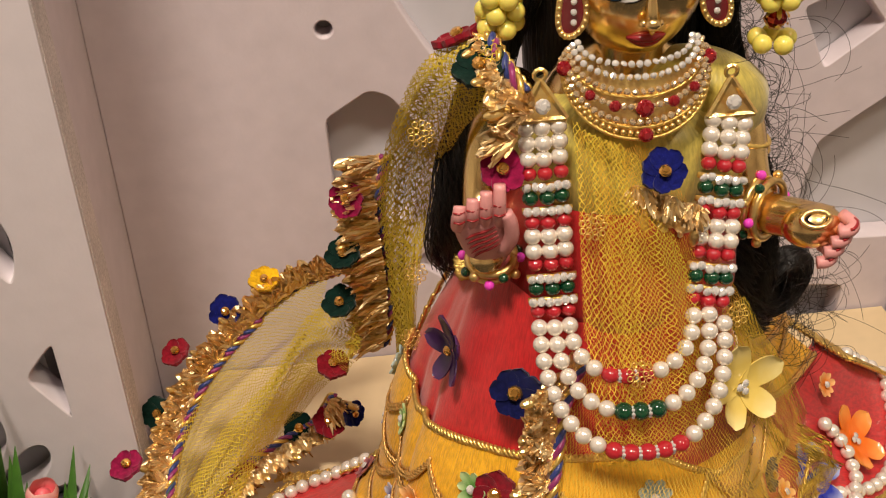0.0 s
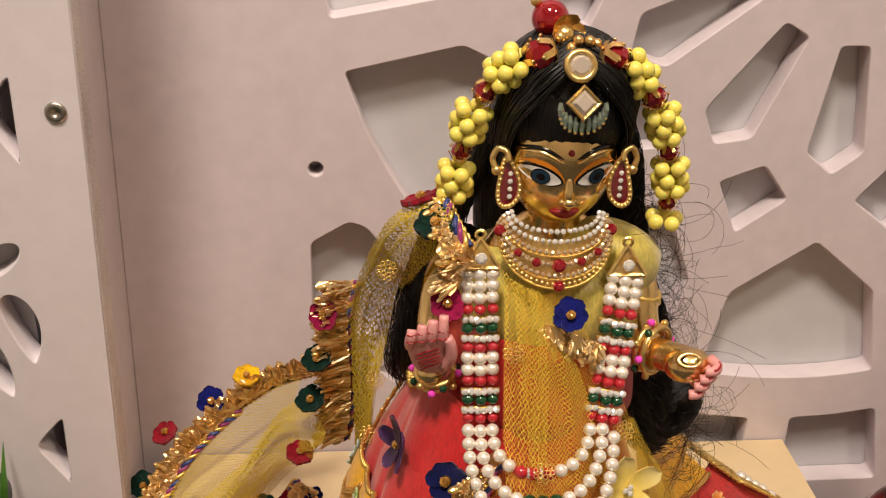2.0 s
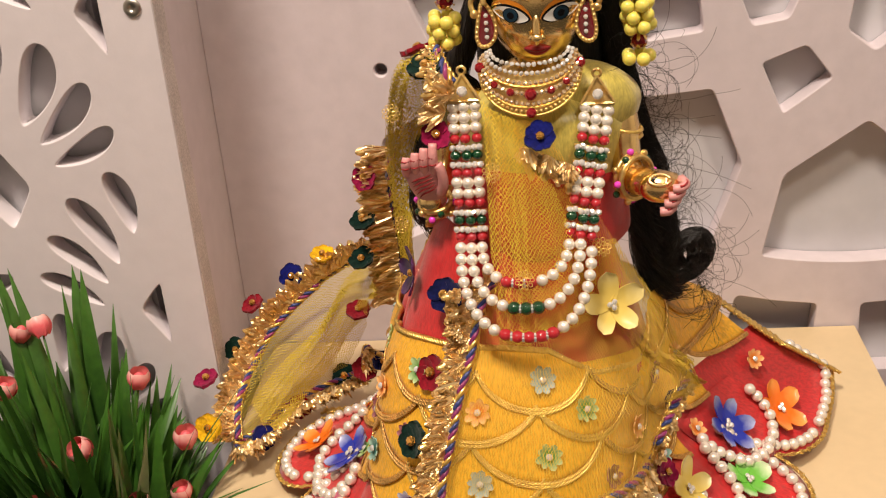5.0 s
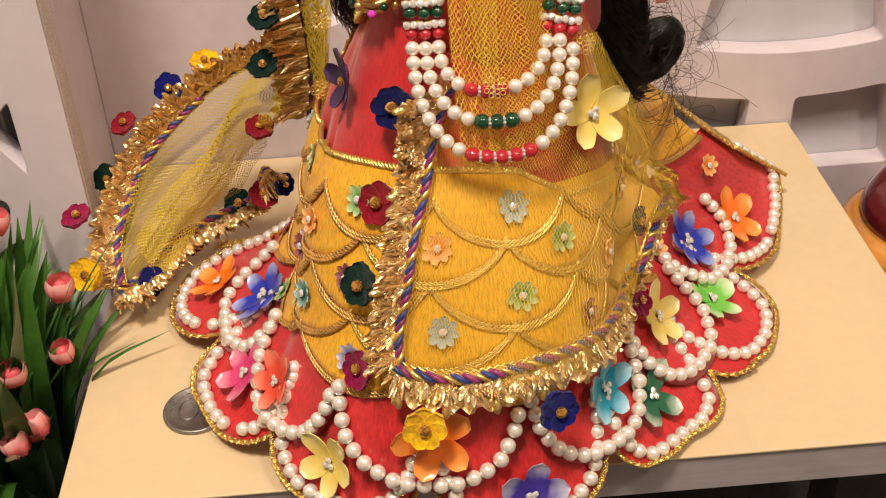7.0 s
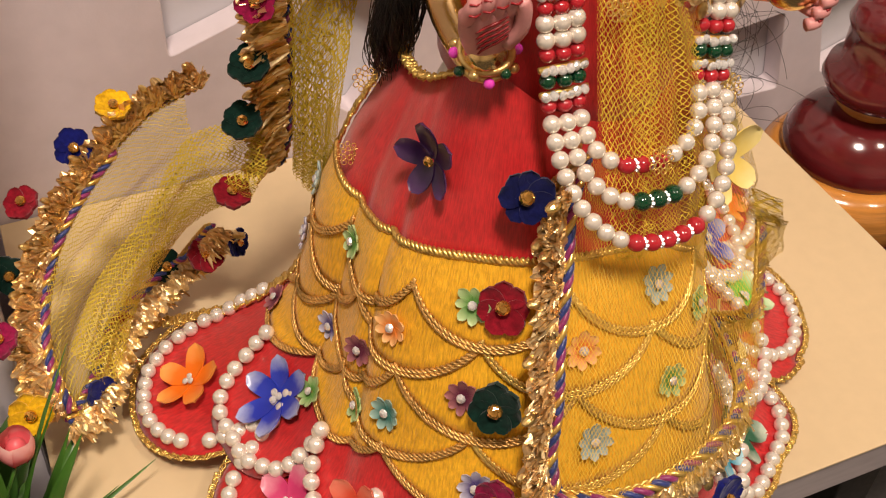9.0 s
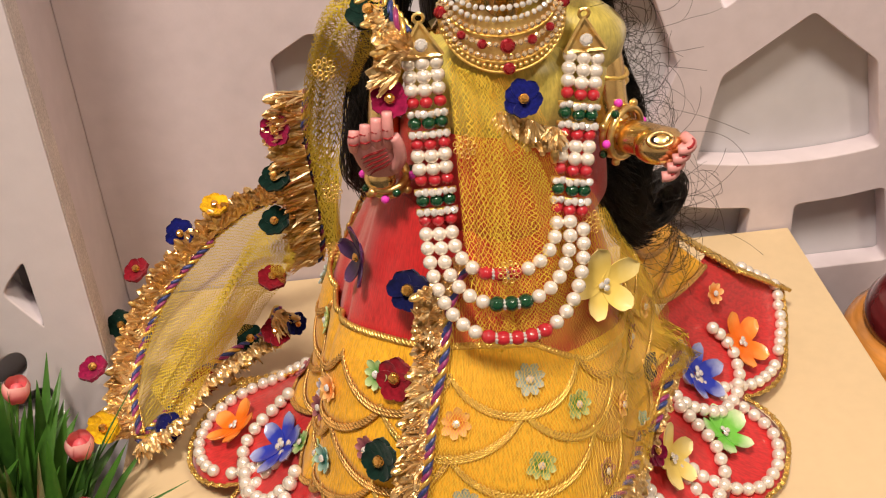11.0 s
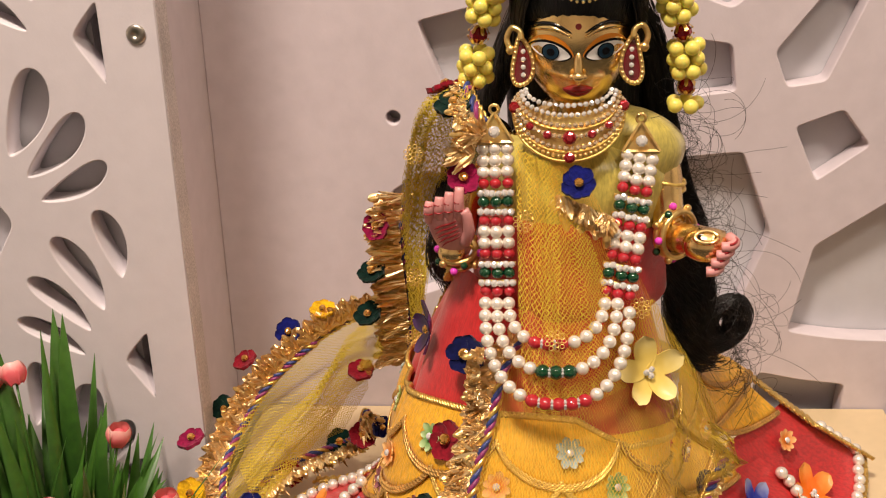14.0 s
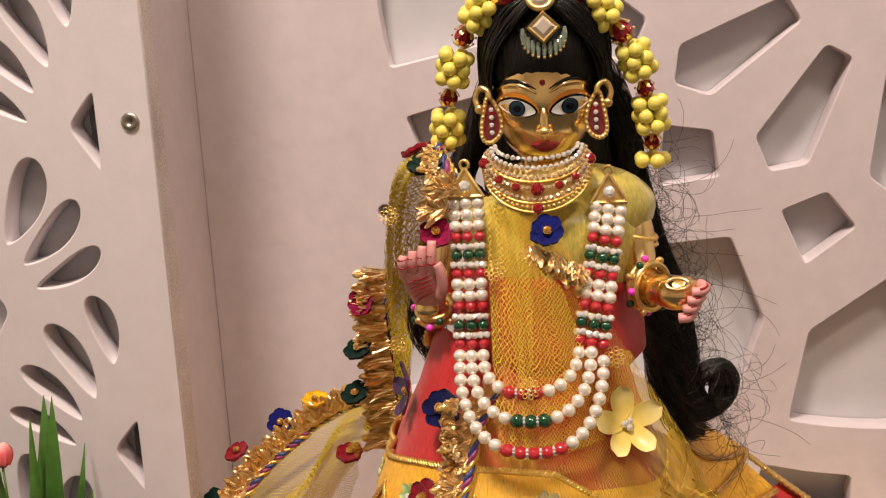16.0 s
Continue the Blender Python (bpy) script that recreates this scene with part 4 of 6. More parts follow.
rim = [face_at(HEAD.x + 0.0011 * math.cos(a), 0.2562 + 0.0011 * math.sin(a), 0.0004) for a in np.linspace(0, 2 * math.pi, 13)[:-1]]
fig.fan_patch(face_at(HEAD.x, 0.2562, 0.0008), rim, 5)
# neck, torso, arms
fig.lathe([(0.0105, 0.205), (0.0095, 0.215), (0.0100, 0.232)], Matrix.Translation((HEAD.x, 0.320, 0)), 20)
fig.ball((0.0950, 0.323, 0.188), (0.029, 0.019, 0.040), 24, 16)
fig.ball((0.0850, 0.325, 0.100), (0.030, 0.028, 0.085), 20, 14)
fig.tube(spline([(0.066, 0.322, 0.214), (0.056, 0.328, 0.196), (0.052, 0.320, 0.176), (0.050, 0.298, 0.172), (0.0500, 0.289, 0.178)], 20), 0.0062, 12, 0, lambda u: 1.1 - 0.35 * u)
fig.tube(spline([(0.126, 0.318, 0.208), (0.1285, 0.312, 0.197), (0.1290, 0.307, 0.187), (0.1315, 0.300, 0.1785), (0.1400, 0.290, 0.1795), (0.1455, 0.285, 0.1800)], 24), 0.0062, 12, 0, lambda u: 1.1 - 0.2 * u)


def palm_at(u, c, sn):
    """The slab of the raised palm: u from the wrist to the finger roots, round it by cosine and sine."""
    w = 0.0043 + 0.0029 * math.sin(math.pi / 2 * min(1.0, u * 1.6))
    d = 0.0028 + 0.0012 * math.sin(math.pi * u)
    if u < 0.01 or u > 0.99:
        w, d = w * 0.75, d * 0.6
    return Vector((0.0515 - 0.0040 * u + w * math.copysign(abs(c) ** 0.7, c), 0.2930 - 0.0062 * u + d * math.copysign(abs(sn) ** 0.8, sn), 0.1735 + 0.0195 * u))


fig.quad_grid([[palm_at(i / 12, math.cos(2 * math.pi * k / 18), math.sin(2 * math.pi * k / 18)) for k in range(18)] for i in range(13)], None, 1, True)
for k in range(4):
    x, tip = 0.0424 + 0.0036 * k, 0.1975 + 0.0018 * k
    fig.tube(spline([(x, 0.2872, 0.1895), (x, 0.2850, 0.1930), (x + 0.0002, 0.2838, (0.1930 + tip) / 2), (x + 0.0005, 0.2846, tip)], 11), 0.00194, 9, 1, lambda u: 1.06 - 0.22 * u ** 3)
    for h in (0.1935, 0.1965):
        fig.tube([(x - 0.0015, 0.2822 + 0.0006, h + 0.0004 * k), (x, 0.2821, h - 0.0002 + 0.0004 * k), (x + 0.0015, 0.2822 + 0.0006, h + 0.0004 * k)], 0.00030, 5, 5)
fig.tube(spline([(0.0545, 0.2885, 0.1800), (0.0565, 0.2855, 0.1855), (0.0562, 0.2840, 0.1915), (0.0550, 0.2838, 0.1945)], 10), 0.0021, 9, 1, lambda u: 1.1 - 0.2 * u)
for k in range(5):
    line = []
    for f in np.linspace(0, 1, 6):
        q = palm_at(0.28 + 0.10 * k + 0.26 * f * (1 - 0.08 * k), -0.55 + 1.0 * f, -0.8)
        line.append(q + Vector((0, -0.0007, 0)))
    fig.tube(line, 0.00036, 5, 5, lambda u: 0.5 + math.sin(math.pi * u) * 0.7)
# closed right fist with painted fingers
fig.ball((0.1415, 0.2872, 0.1792), (0.0088, 0.0068, 0.0064), 18, 12)
mf = facing((0.1405, 0.2828, 0.1838), (0.0, -0.62, 0.78))
fig.tube([mf @ Vector((0.0040 * math.cos(a), 0.0025 * math.sin(a), 0)) for a in np.linspace(0, 2 * math.pi, 20)], 0.0009, 7, 0)
# Black disc in the ring: shade inside the hollow grip, painted on.
fig.fan_patch(mf @ Vector((0, 0, -0.0006)), [mf @ Vector((0.0038 * math.cos(a), 0.0023 * math.sin(a), 0.0002)) for a in np.linspace(0, 2 * math.pi, 20)[:-1]], 4)
for k in range(4):
    q = Vector((0.1488 - 0.0016 * k, 0.2850, 0.1832 - 0.0031 * k))
    path = [q, q + Vector((0.0014, -0.0042, -0.0005)), q + Vector((-0.0006, -0.0070, -0.0010)), q + Vector((-0.0036, -0.0068, -0.0013))]
    fig.tube(spline(path, 10), 0.00185, 8, 1)
    fig.tube([p + Vector((0.0004, -0.0012, 0.0013)) for p in spline(path, 10)[2:8]], 0.0005, 5, 5)
figure = new("deity_statue", fig.mesh("deity_statue", [M_BRASS, M_PINKPAINT, M_WHITE, M_IRIS, M_BLACK, M_REDPAINT, M_ORANGEPAINT]))
tagged(figure, "polished brass idol with painted face and pink palms", "statue")

# ---- blouse ----
blouse = thing("blouse", "lime yellow satin doll blouse with puffed sleeve", "blouse", at=(0.098, 0.32, 0.17))
b = Build()
rows, uvs = [], []
for i in range(15):
    u = i / 14
    z = 0.172 + 0.043 * u
    rx = 0.0315 + 0.0045 * math.sin(math.pi * u) - 0.013 * max(0, u - 0.8) / 0.2
    ry = 0.0255 + 0.006 * math.sin(math.pi * u * 0.95) - 0.010 * max(0, u - 0.8) / 0.2
    rows.append([Vector((0.0970 + rx * math.cos(a), 0.322 + ry * math.sin(a) + 0.0006 * math.sin(a * 17 + i * 0.2), z)) for a in np.linspace(0, 2 * math.pi, 49)[:-1]])
    uvs.append([(a * 0.03, z) for a in np.linspace(0, 2 * math.pi, 49)[:-1]])
b.quad_grid(rows, uvs, 0, True)
piece("bodice", b, M_BLOUSE, blouse)
b = Build()
rows, uvs = [], []
for i in range(19):
    t = math.pi * i / 18
    row = []
    for k in range(40):
        a = 2 * math.pi * k / 40
        fold = 1 + 0.020 * math.sin(a * 9 + 2.0 * math.cos(t)) * math.sin(t) + 0.012 * math.sin(a * 5 + 1.0)
        q = Vector((0.0205 * math.sin(t) * math.cos(a) * fold, 0.0146 * math.sin(t) * math.sin(a) * fold, 0.0150 * math.copysign(abs(math.cos(t)) ** 0.75, math.cos(t))))
        row.append(Matrix.Rotation(radians(16), 3, "Y") @ q + Vector((0.1155, 0.3160, 0.2075)))
    rows.append(row)
    uvs.append([(k / 40 * 0.09, i / 18 * 0.045) for k in range(40)])
b.quad_grid(rows, uvs, 0, True)
piece("sleeve", b, M_BLOUSE, blouse, "puffed lime yellow sleeve")
b = Build()
for off in (-0.0012, 0.0012):
    b.tube([Vector((0.1283 + 0.0076 * math.cos(a), 0.3125 + 0.0074 * math.sin(a), 0.1950 + off - 0.0018 * math.cos(a))) for a in np.linspace(0, 2 * math.pi, 34)], 0.0010, 6)
piece("cuff", b, M_GOLDCORD, blouse, "gold braid cuff")
b = Build()
b.lathe([(0.0300, 0.140), (0.0385, 0.150), (0.0380, 0.158), (0.0370, 0.168), (0.0355, 0.178), (0.0320, 0.186)], Matrix.Translation((0.0935, 0.3225, 0)), 40)
piece("waistband", b, M_RED, skirt, "gathered red satin waist")

# ---- hair ----
wig = thing("wig", "long black synthetic hair with loose curls", "wig", at=(0.0965, 0.33, 0.23))
b = Build()
rows = []
for i in range(25):
    t = math.pi * (0.02 + 0.80 * i / 24)
    rows.append([Vector((0.0965 + 0.0250 * math.sin(t) * math.cos(a) * (1 + 0.02 * math.sin(a * 23)), 0.3225 + 0.0250 * math.sin(t) * math.sin(a) * (1 + 0.012 * math.sin(a * 31 + i)),
                         0.2675 + 0.0250 * math.cos(t))) for a in np.linspace(0, 2 * math.pi, 73)[:-1]])
b.quad_grid(rows, None, 0, True)
piece("crown_hair", b, M_HAIR, wig, "smooth black parted hair")
b = Build()
b.ball((0.0975, 0.346, 0.220), (0.0285, 0.012, 0.064), 36, 20)
piece("back_hair", b, M_HAIR, wig)


def lock(path, thick, count, seed, curl, radius=0.00022, core=0.55):
    """A lock: a tapered core with many separate strands round it."""
    r, b = random.Random(seed), Build()
    line = spline(path, 60)
    b.tube(line, thick * core, 12, 0, lambda u: 0.75 + 0.5 * math.sin(math.pi * u) - 0.5 * u)
    for k in range(count):
        a0, rad, ph, fr = r.uniform(0, 6.28), thick * r.uniform(0.5, 1.0) ** 0.5, r.uniform(0, 6.28), r.uniform(0.5, 1.4) * curl
        st = []
        for i, p in enumerate(line):
            u = i / 59
            a = a0 + fr * u * 6.28 + 0.5 * math.sin(ph + u * 9)
            w = rad * (0.7 + 0.4 * math.sin(math.pi * u) + 0.25 * math.sin(ph + u * 14))
            st.append(p + Vector((math.cos(a), math.sin(a) * 0.8, math.sin(a + 1.0) * 0.5)) * w)
        b.tube(st[r.randint(0, 6):60 - r.randint(0, 14)], radius, 3, 0, None, False)
    return b


tagged(piece("side_lock", lock([(0.117, 0.334, 0.262), (0.126, 0.338, 0.238), (0.130, 0.340, 0.212), (0.1355, 0.338, 0.186), (0.142, 0.336, 0.168), (0.1455, 0.336, 0.150), (0.148, 0.337, 0.134), (0.150, 0.340, 0.119), (0.156, 0.343, 0.111), (0.163, 0.346, 0.113),
                                (0.1655, 0.346, 0.123), (0.160, 0.342, 0.131), (0.154, 0.340, 0.128), (0.153, 0.341, 0.120)], 0.0054, 620, 5, 1.1, 0.00014, 0.36), M_STRAND, wig, "thick curling black lock"), kind="stuff")
tagged(piece("side_lock", lock([(0.136, 0.337, 0.180), (0.138, 0.334, 0.162), (0.1395, 0.334, 0.143), (0.143, 0.338, 0.122), (0.150, 0.343, 0.105), (0.157, 0.346, 0.100)], 0.0066, 320, 15, 0.8, 0.00014, 0.55), M_STRAND, wig, "thick wavy black lock"), kind="stuff")
tagged(piece("side_lock", lock([(0.078, 0.336, 0.262), (0.068, 0.339, 0.235), (0.057, 0.338, 0.210), (0.0500, 0.334, 0.190), (0.0450, 0.333, 0.170), (0.0430, 0.337, 0.152), (0.046, 0.344, 0.138)], 0.0072, 280, 6, 0.7, 0.00016, 0.75), M_STRAND, wig, "thick wavy black lock"), kind="stuff")
r = random.Random(9)
b = Build()
for k in range(300):
    z0 = r.uniform(0.10, 0.232)
    x0 = float(np.interp(z0, (0.10, 0.15, 0.232), (0.166, 0.150, 0.130)))
    p = Vector((x0, 0.335 + r.uniform(-0.012, 0.012), z0))
    d, st = Vector((r.uniform(0.2, 1), r.uniform(-0.4, 0.5), r.uniform(-0.8, 0.4))).normalized(), []
    bend = Vector((r.uniform(-1, 1), r.uniform(-0.5, 0.5), r.uniform(-1, 0.6))).normalized()
    ln, w = r.uniform(0.0008, 0.0021), r.uniform(0.12, 0.5)
    for i in range(26):
        st.append(p.copy())
        p += d * ln * 0.9
        d = (d + bend * w * 0.9 + Vector((0, 0, -0.03))).normalized()
        bend = (bend - d * 0.2 + Vector((r.uniform(-.2, .2), r.uniform(-.2, .2), r.uniform(-.2, .2)))).normalized()
    b.tube(st, 0.00009, 3, 0, None, False)
for k in range(130):
    a = r.uniform(-2.9, -0.2)
    st = []
    for i in range(12):
        t = math.pi * (0.05 + 0.36 * i / 11)
        q = a + 0.25 * math.sin(i * 0.4 + k)
        st.append(Vector((0.0965 + 0.0256 * math.sin(t) * math.cos(q), 0.3225 + 0.0256 * math.sin(t) * math.sin(q), 0.2675 + 0.0256 * math.cos(t))))
    b.tube(st, 0.00022, 3, 0, None, False)
for k in range(420):
    sg = 1 if k % 2 else -1
    f = r.uniform(0.0, 1.0)
    j = lambda a: Vector((r.uniform(-a, a), r.uniform(-a, a) * 0.5, r.uniform(-a, a)))
    top = Vector((0.0965 + sg * 0.0008, 0.2990 + 0.016 * f, 0.2875 + 0.0045 * f)) + j(0.0012)
    mid = Vector((0.0965 + sg * (0.0105 + 0.006 * f), 0.2972 + 0.010 * f, 0.2770 + 0.0100 * f)) + j(0.0016)
    side = Vector((0.0965 + sg * (0.0190 + 0.0040 * f), 0.3030 + 0.010 * f, 0.2635 + 0.0080 * f)) + j(0.0014)
    low = Vector((0.0965 + sg * (0.0218 + 0.0026 * f), 0.3140 + 0.010 * f, 0.2440 + 0.0120 * f + r.uniform(-0.006, 0.004))) + j(0.0010)
    b.tube(spline([top, mid, side, low], 16), 0.00035, 3, 0, None, False)
tagged(piece("loose_hair", b, M_STRAND, wig, "fine flyaway black strands"), kind="stuff")

# ---- beaded garland down the front ----
garland = thing("pearl_garland", "three-strand pearl garland with red and green beads", "necklace", at=(0.092, 0.29, 0.215))
RBEAD, GBEAD = ico("red_bead", 0.0021, 3, M_REDBEAD, 0.92), ico("green_bead", 0.0022, 3, M_GREENBEAD, 0.95)
RBEAD_L, GBEAD_L = ico("red_bead", 0.0026, 3, M_REDBEAD, 0.9), ico("green_bead", 0.0027, 3, M_GREENBEAD, 0.95)
SPACER = Build()
for k in range(7):
    a = 2 * math.pi * k / 7
    SPACER.ball((0.0013 * math.cos(a), 0.0013 * math.sin(a), 0), 0.00062, 6, 4)
SPACER.ball((0, 0, 0), (0.0012, 0.0012, 0.0006), 8, 5)
SPACER = SPACER.mesh("crystal_spacer", M_STONE, False)


def bead(mesh, p, parent, name=None, turn=None):
    ob = attach(new(name or mesh.name.split(".")[0], mesh), parent)
    ob.location = p
    if turn:
        ob.rotation_euler = turn
    return ob


SEQ = "PPPRSGSRPPRSGSR"
STEP = dict(P=0.0042, R=0.0038, S=0.0031, G=0.0036)
rb = random.Random(2)
ends = []
for top, low, tilt in ((Vector((0.0662, 0.2925, 0.2165)), Vector((0.0668, 0.2765, 0.1640)), 0.0), (Vector((0.1180, 0.2955, 0.2115)), Vector((0.1092, 0.2745, 0.1640)), -0.0010)):
    total, pos, last = sum(STEP[c] for c in SEQ), 0.0, []
    axis = (low - top)
    for c in SEQ:
        pos += STEP[c] / 2
        p = top + axis * (pos / total)
        last = []
        for k in (-1, 0, 1):
            q = p + Vector((0.00430 * k, 0.0006 * abs(k), tilt * k)) + Vector((rb.uniform(-1, 1), rb.uniform(-1, 1), rb.uniform(-1, 1))) * 0.00015
            last.append(q)
            if c == "S":
                for e in (-0.0011, 0.0011):
                    bead(GEM_S, q + Vector((e, -0.0012, 0)), garland, "rhinestone", (radians(72) + rb.uniform(-.8, .6), rb.uniform(-.8, .8), rb.uniform(-.5, .5))).scale = (1.25, 1.25, 1.25)
            else:
                bead({"P": PEARL, "R": RBEAD, "G": GBEAD}[c], q, garland)
        if c == "S":
            b = Build()
            b.tube([p + Vector((-0.0068, 0.0003, -tilt * 1.5)), p + Vector((0.0068, 0.0003, tilt * 1.5))], 0.0009, 6)
            piece("spacer_bar", b, M_GOLDCORD, garland, "gold spacer bar")
        pos += STEP[c] / 2
    ends.append(last)
    b = Build()
    t0 = top + Vector((0, 0, 0.0005))
    tri = [t0 + Vector((-0.0064, -0.001, 0)), t0 + Vector((0.0064, -0.001, 0)), t0 + Vector((0, 0.0020, 0.0098))]
    for k in range(3):
        b.tube([tri[k], tri[(k + 1) % 3]], 0.0009, 6)
    b.quad_grid([[tri[0], tri[1]], [tri[2], tri[2]]])
    b.tube([tri[2] + Vector((0.0016 * math.cos(a), 0, 0.0016 + 0.0016 * math.sin(a))) for a in np.linspace(0, 6.28, 12)], 0.0006, 5)
    piece("clasp", b, M_GOLD, garland, "triangular gold clasp", False)
    bead(GEM, t0 + Vector((0, -0.0018, 0.0042)), garland, "rhinestone", (radians(75), 0, 0)).scale = (1.7, 1.7, 1.4)
for k, (low, n, kind) in enumerate(((Vector((0.0868, 0.2660, 0.1512)), 3, RBEAD_L), (Vector((0.0868, 0.2605, 0.1430)), 3, GBEAD_L), (Vector((0.0868, 0.2540, 0.1340)), 5, RBEAD_L))):
    a0, a1 = ends[0][2 - k], ends[1][k]
    mid = (a0 + a1) / 2
    line = []
    for t in np.linspace(0, math.pi, 200):
        f = (1 - math.copysign(abs(math.cos(t)) ** 0.85, math.cos(t))) / 2
        line.append(a0.lerp(a1, f) + (low - mid) * math.sin(t) ** 0.72 + Vector((0, -0.0022 * math.sin(t), 0)))
    pts = even(line, 0.00465)[1:]
    best = min(range(len(pts)), key=lambda i: (pts[i] - low).length)
    half = n // 2
    for i, p in enumerate(pts):
        if abs(i - best) <= half:
            bead(kind, p, garland)
            if i - best < half:
                bead(SPACER, (p + pts[min(i + 1, len(pts) - 1)]) / 2 + Vector((0, -0.0004, 0)), garland, None, (0, radians(90), 0))
        elif (p - a1).length > 0.003:
            bead(PEARL, p, garland)

# ---- stone collar ----
collar = thing("stone_necklace", "broad gold necklace set with crystals and red stones", "necklace", at=(0.0945, 0.300, 0.225))
RINGS = ((0.0166, 0.2330, 0.0066, 0.0098), (0.0178, 0.2322, 0.0092, 0.0114), (0.0188, 0.2312, 0.0118, 0.0130), (0.0194, 0.2300, 0.0142, 0.0144), (0.0198, 0.2288, 0.0160, 0.0152), (0.0152, 0.2336, 0.0042, 0.0082))


def collar_at(ring, a):
    A, z0, D, B = RINGS[ring]
    return Vector((0.0925 - A * math.cos(a), 0.3035 - B * math.sin(a) ** 0.8 - 0.0012, z0 - D * math.sin(a) ** 0.9))


b = Build()
b.quad_grid([[collar_at(k, a) + Vector((0, 0.0012, 0)) for a in np.linspace(0.02, math.pi - 0.02, 50)] for k in range(5)])
piece("gold_plate", b, M_GOLD, collar, "pierced gold plate")
for k in range(6):
    pts = even([collar_at(k, a) for a in np.linspace(0.03, math.pi - 0.03, 200)], 0.0021 if k not in (2, 4) else 0.0019)
    for i, p in enumerate(pts):
        if k == 4:
            bead(GOLDBEAD, p, collar)
        else:
            bead(GEM_C if k in (0, 5) else GEM_W, p + Vector((0, -0.0003, 0)), collar, "rhinestone", (radians(66) + rb.uniform(-.8, .7), rb.uniform(-.8, .8), rb.uniform(-.6, .6))).scale = (0.98, 0.98, 0.98)
    if k in (1, 3, 4):
        b = Build()
        b.tube([collar_at(k, a) + Vector((0, -0.0002, -0.0016)) for a in np.linspace(0.03, math.pi - 0.03, 80)], 0.0006, 5)
        piece("gold_wire", b, M_GOLDCORD, collar)
for k, a, s in ((2, math.pi / 2, 1.15), (4, math.pi / 2, 0.95), (2, 1.15, 0.75), (2, 2.0, 0.75), (3, 0.12, 1.0), (3, 3.02, 1.0), (2, 0.75, 0.7), (2, 2.39, 0.7)):
    g = bead(RUBY, collar_at(k, a) + Vector((0, -0.0012, 0)), collar, "ruby_stone", (radians(75), 0, 0))
    g.scale = (s, s, s)

# ---- earrings ----
for sg, x in ((-1, 0.0765), (1, 0.1145)):
    ear = thing("earring", "gold paisley earring with red enamel and crystals", "earring", "pair of earrings", at=(x, 0.308, 0.244))
    b, rim = Build(), []
    for j in range(26):
        a = 2 * math.pi * j / 26
        w = 0.0034 * math.sin(a) * (1 - 0.45 * math.cos(a))
        rim.append(Vector((x + w + sg * 0.0012 * math.cos(a) ** 2, 0.3050 + 0.002 * math.cos(a), 0.2430 + 0.0082 * math.cos(a))))
    b.fan_patch(Vector((x, 0.3036, 0.2425)), rim)
    piece("enamel_face", b, M_GARNET, ear, "deep red enamel")
    b = Build()
    for p in rim:
        b.ball(p + Vector((0, -0.0004, 0)), 0.00085, 7, 5)
    b.tube(rim + rim[:1], 0.0009, 6)
    piece("beaded_rim", b, M_GOLD, ear)
    for j in range(4):
        bead(GEM_S, (x, 0.3030, 0.2385 + 0.0028 * j), ear, "rhinestone", (radians(70), 0.3, 0)).scale = (0.8, 0.8, 0.8)
    b = Build()
    curl = spline([(x + sg * 0.0005, 0.305, 0.2505), (x + sg * 0.0012, 0.306, 0.2535), (x + sg * 0.0040, 0.307, 0.2545), (x + sg * 0.0058, 0.307, 0.2510), (x + sg * 0.0048, 0.306, 0.2475)], 22)
    b.tube(curl, 0.0011, 7)
    b.ball((x + sg * 0.0045, 0.306, 0.247), 0.0018, 9, 6)
    piece("gold_scroll", b, M_GOLD, ear)

# ---- forehead ornament and topknot ----
tikka = thing("forehead_ornament", "gold forehead ornament with round and square stones", "ornament", at=(0.0965, 0.296, 0.28))
b = Build()
mt = facing((0.0962, 0.2985, 0.2858), (0, -1, 0.45))
b.lathe([(0.0, 0.0), (0.0050, 0.0), (0.0056, 0.0008), (0.0052, 0.0020), (0.0040, 0.0022), (0.0037, 0.0016)], mt, 26)
piece("round_setting", b, M_GOLD, tikka)
b = Build()
b.lathe([(0.0038, 0.0014), (0.0026, 0.0024), (0.0, 0.0026)], mt, 10)
piece("round_stone", b, M_KUNDAN, tikka, "clear flat-cut stone", False)
ms = facing((0.0970, 0.2925, 0.2755), (0, -1, 0.30)) @ Matrix.Rotation(radians(45), 4, "Z")
b = Build()
loop = lambda h, z: [ms @ Vector((x * h, y * h, z)) for x, y in ((-1, -1), (1, -1), (1, 1), (-1, 1))]
b.quad_grid([loop(0.0040, -0.0010), loop(0.0042, 0.0012), loop(0.0037, 0.0020), loop(0.0030, 0.0016)], None, 0, True)
piece("square_setting", b, M_GOLD, tikka, "", False)
b = Build()
b.quad_grid([loop(0.0031, 0.0014), loop(0.0019, 0.0024)], None, 0, True)
b.quad_grid([loop(0.0019, 0.0024)[:2], loop(0.0019, 0.0024)[:1:-1]])
piece("square_stone", b, M_KUNDAN, tikka, "clear square flat-cut stone", False)
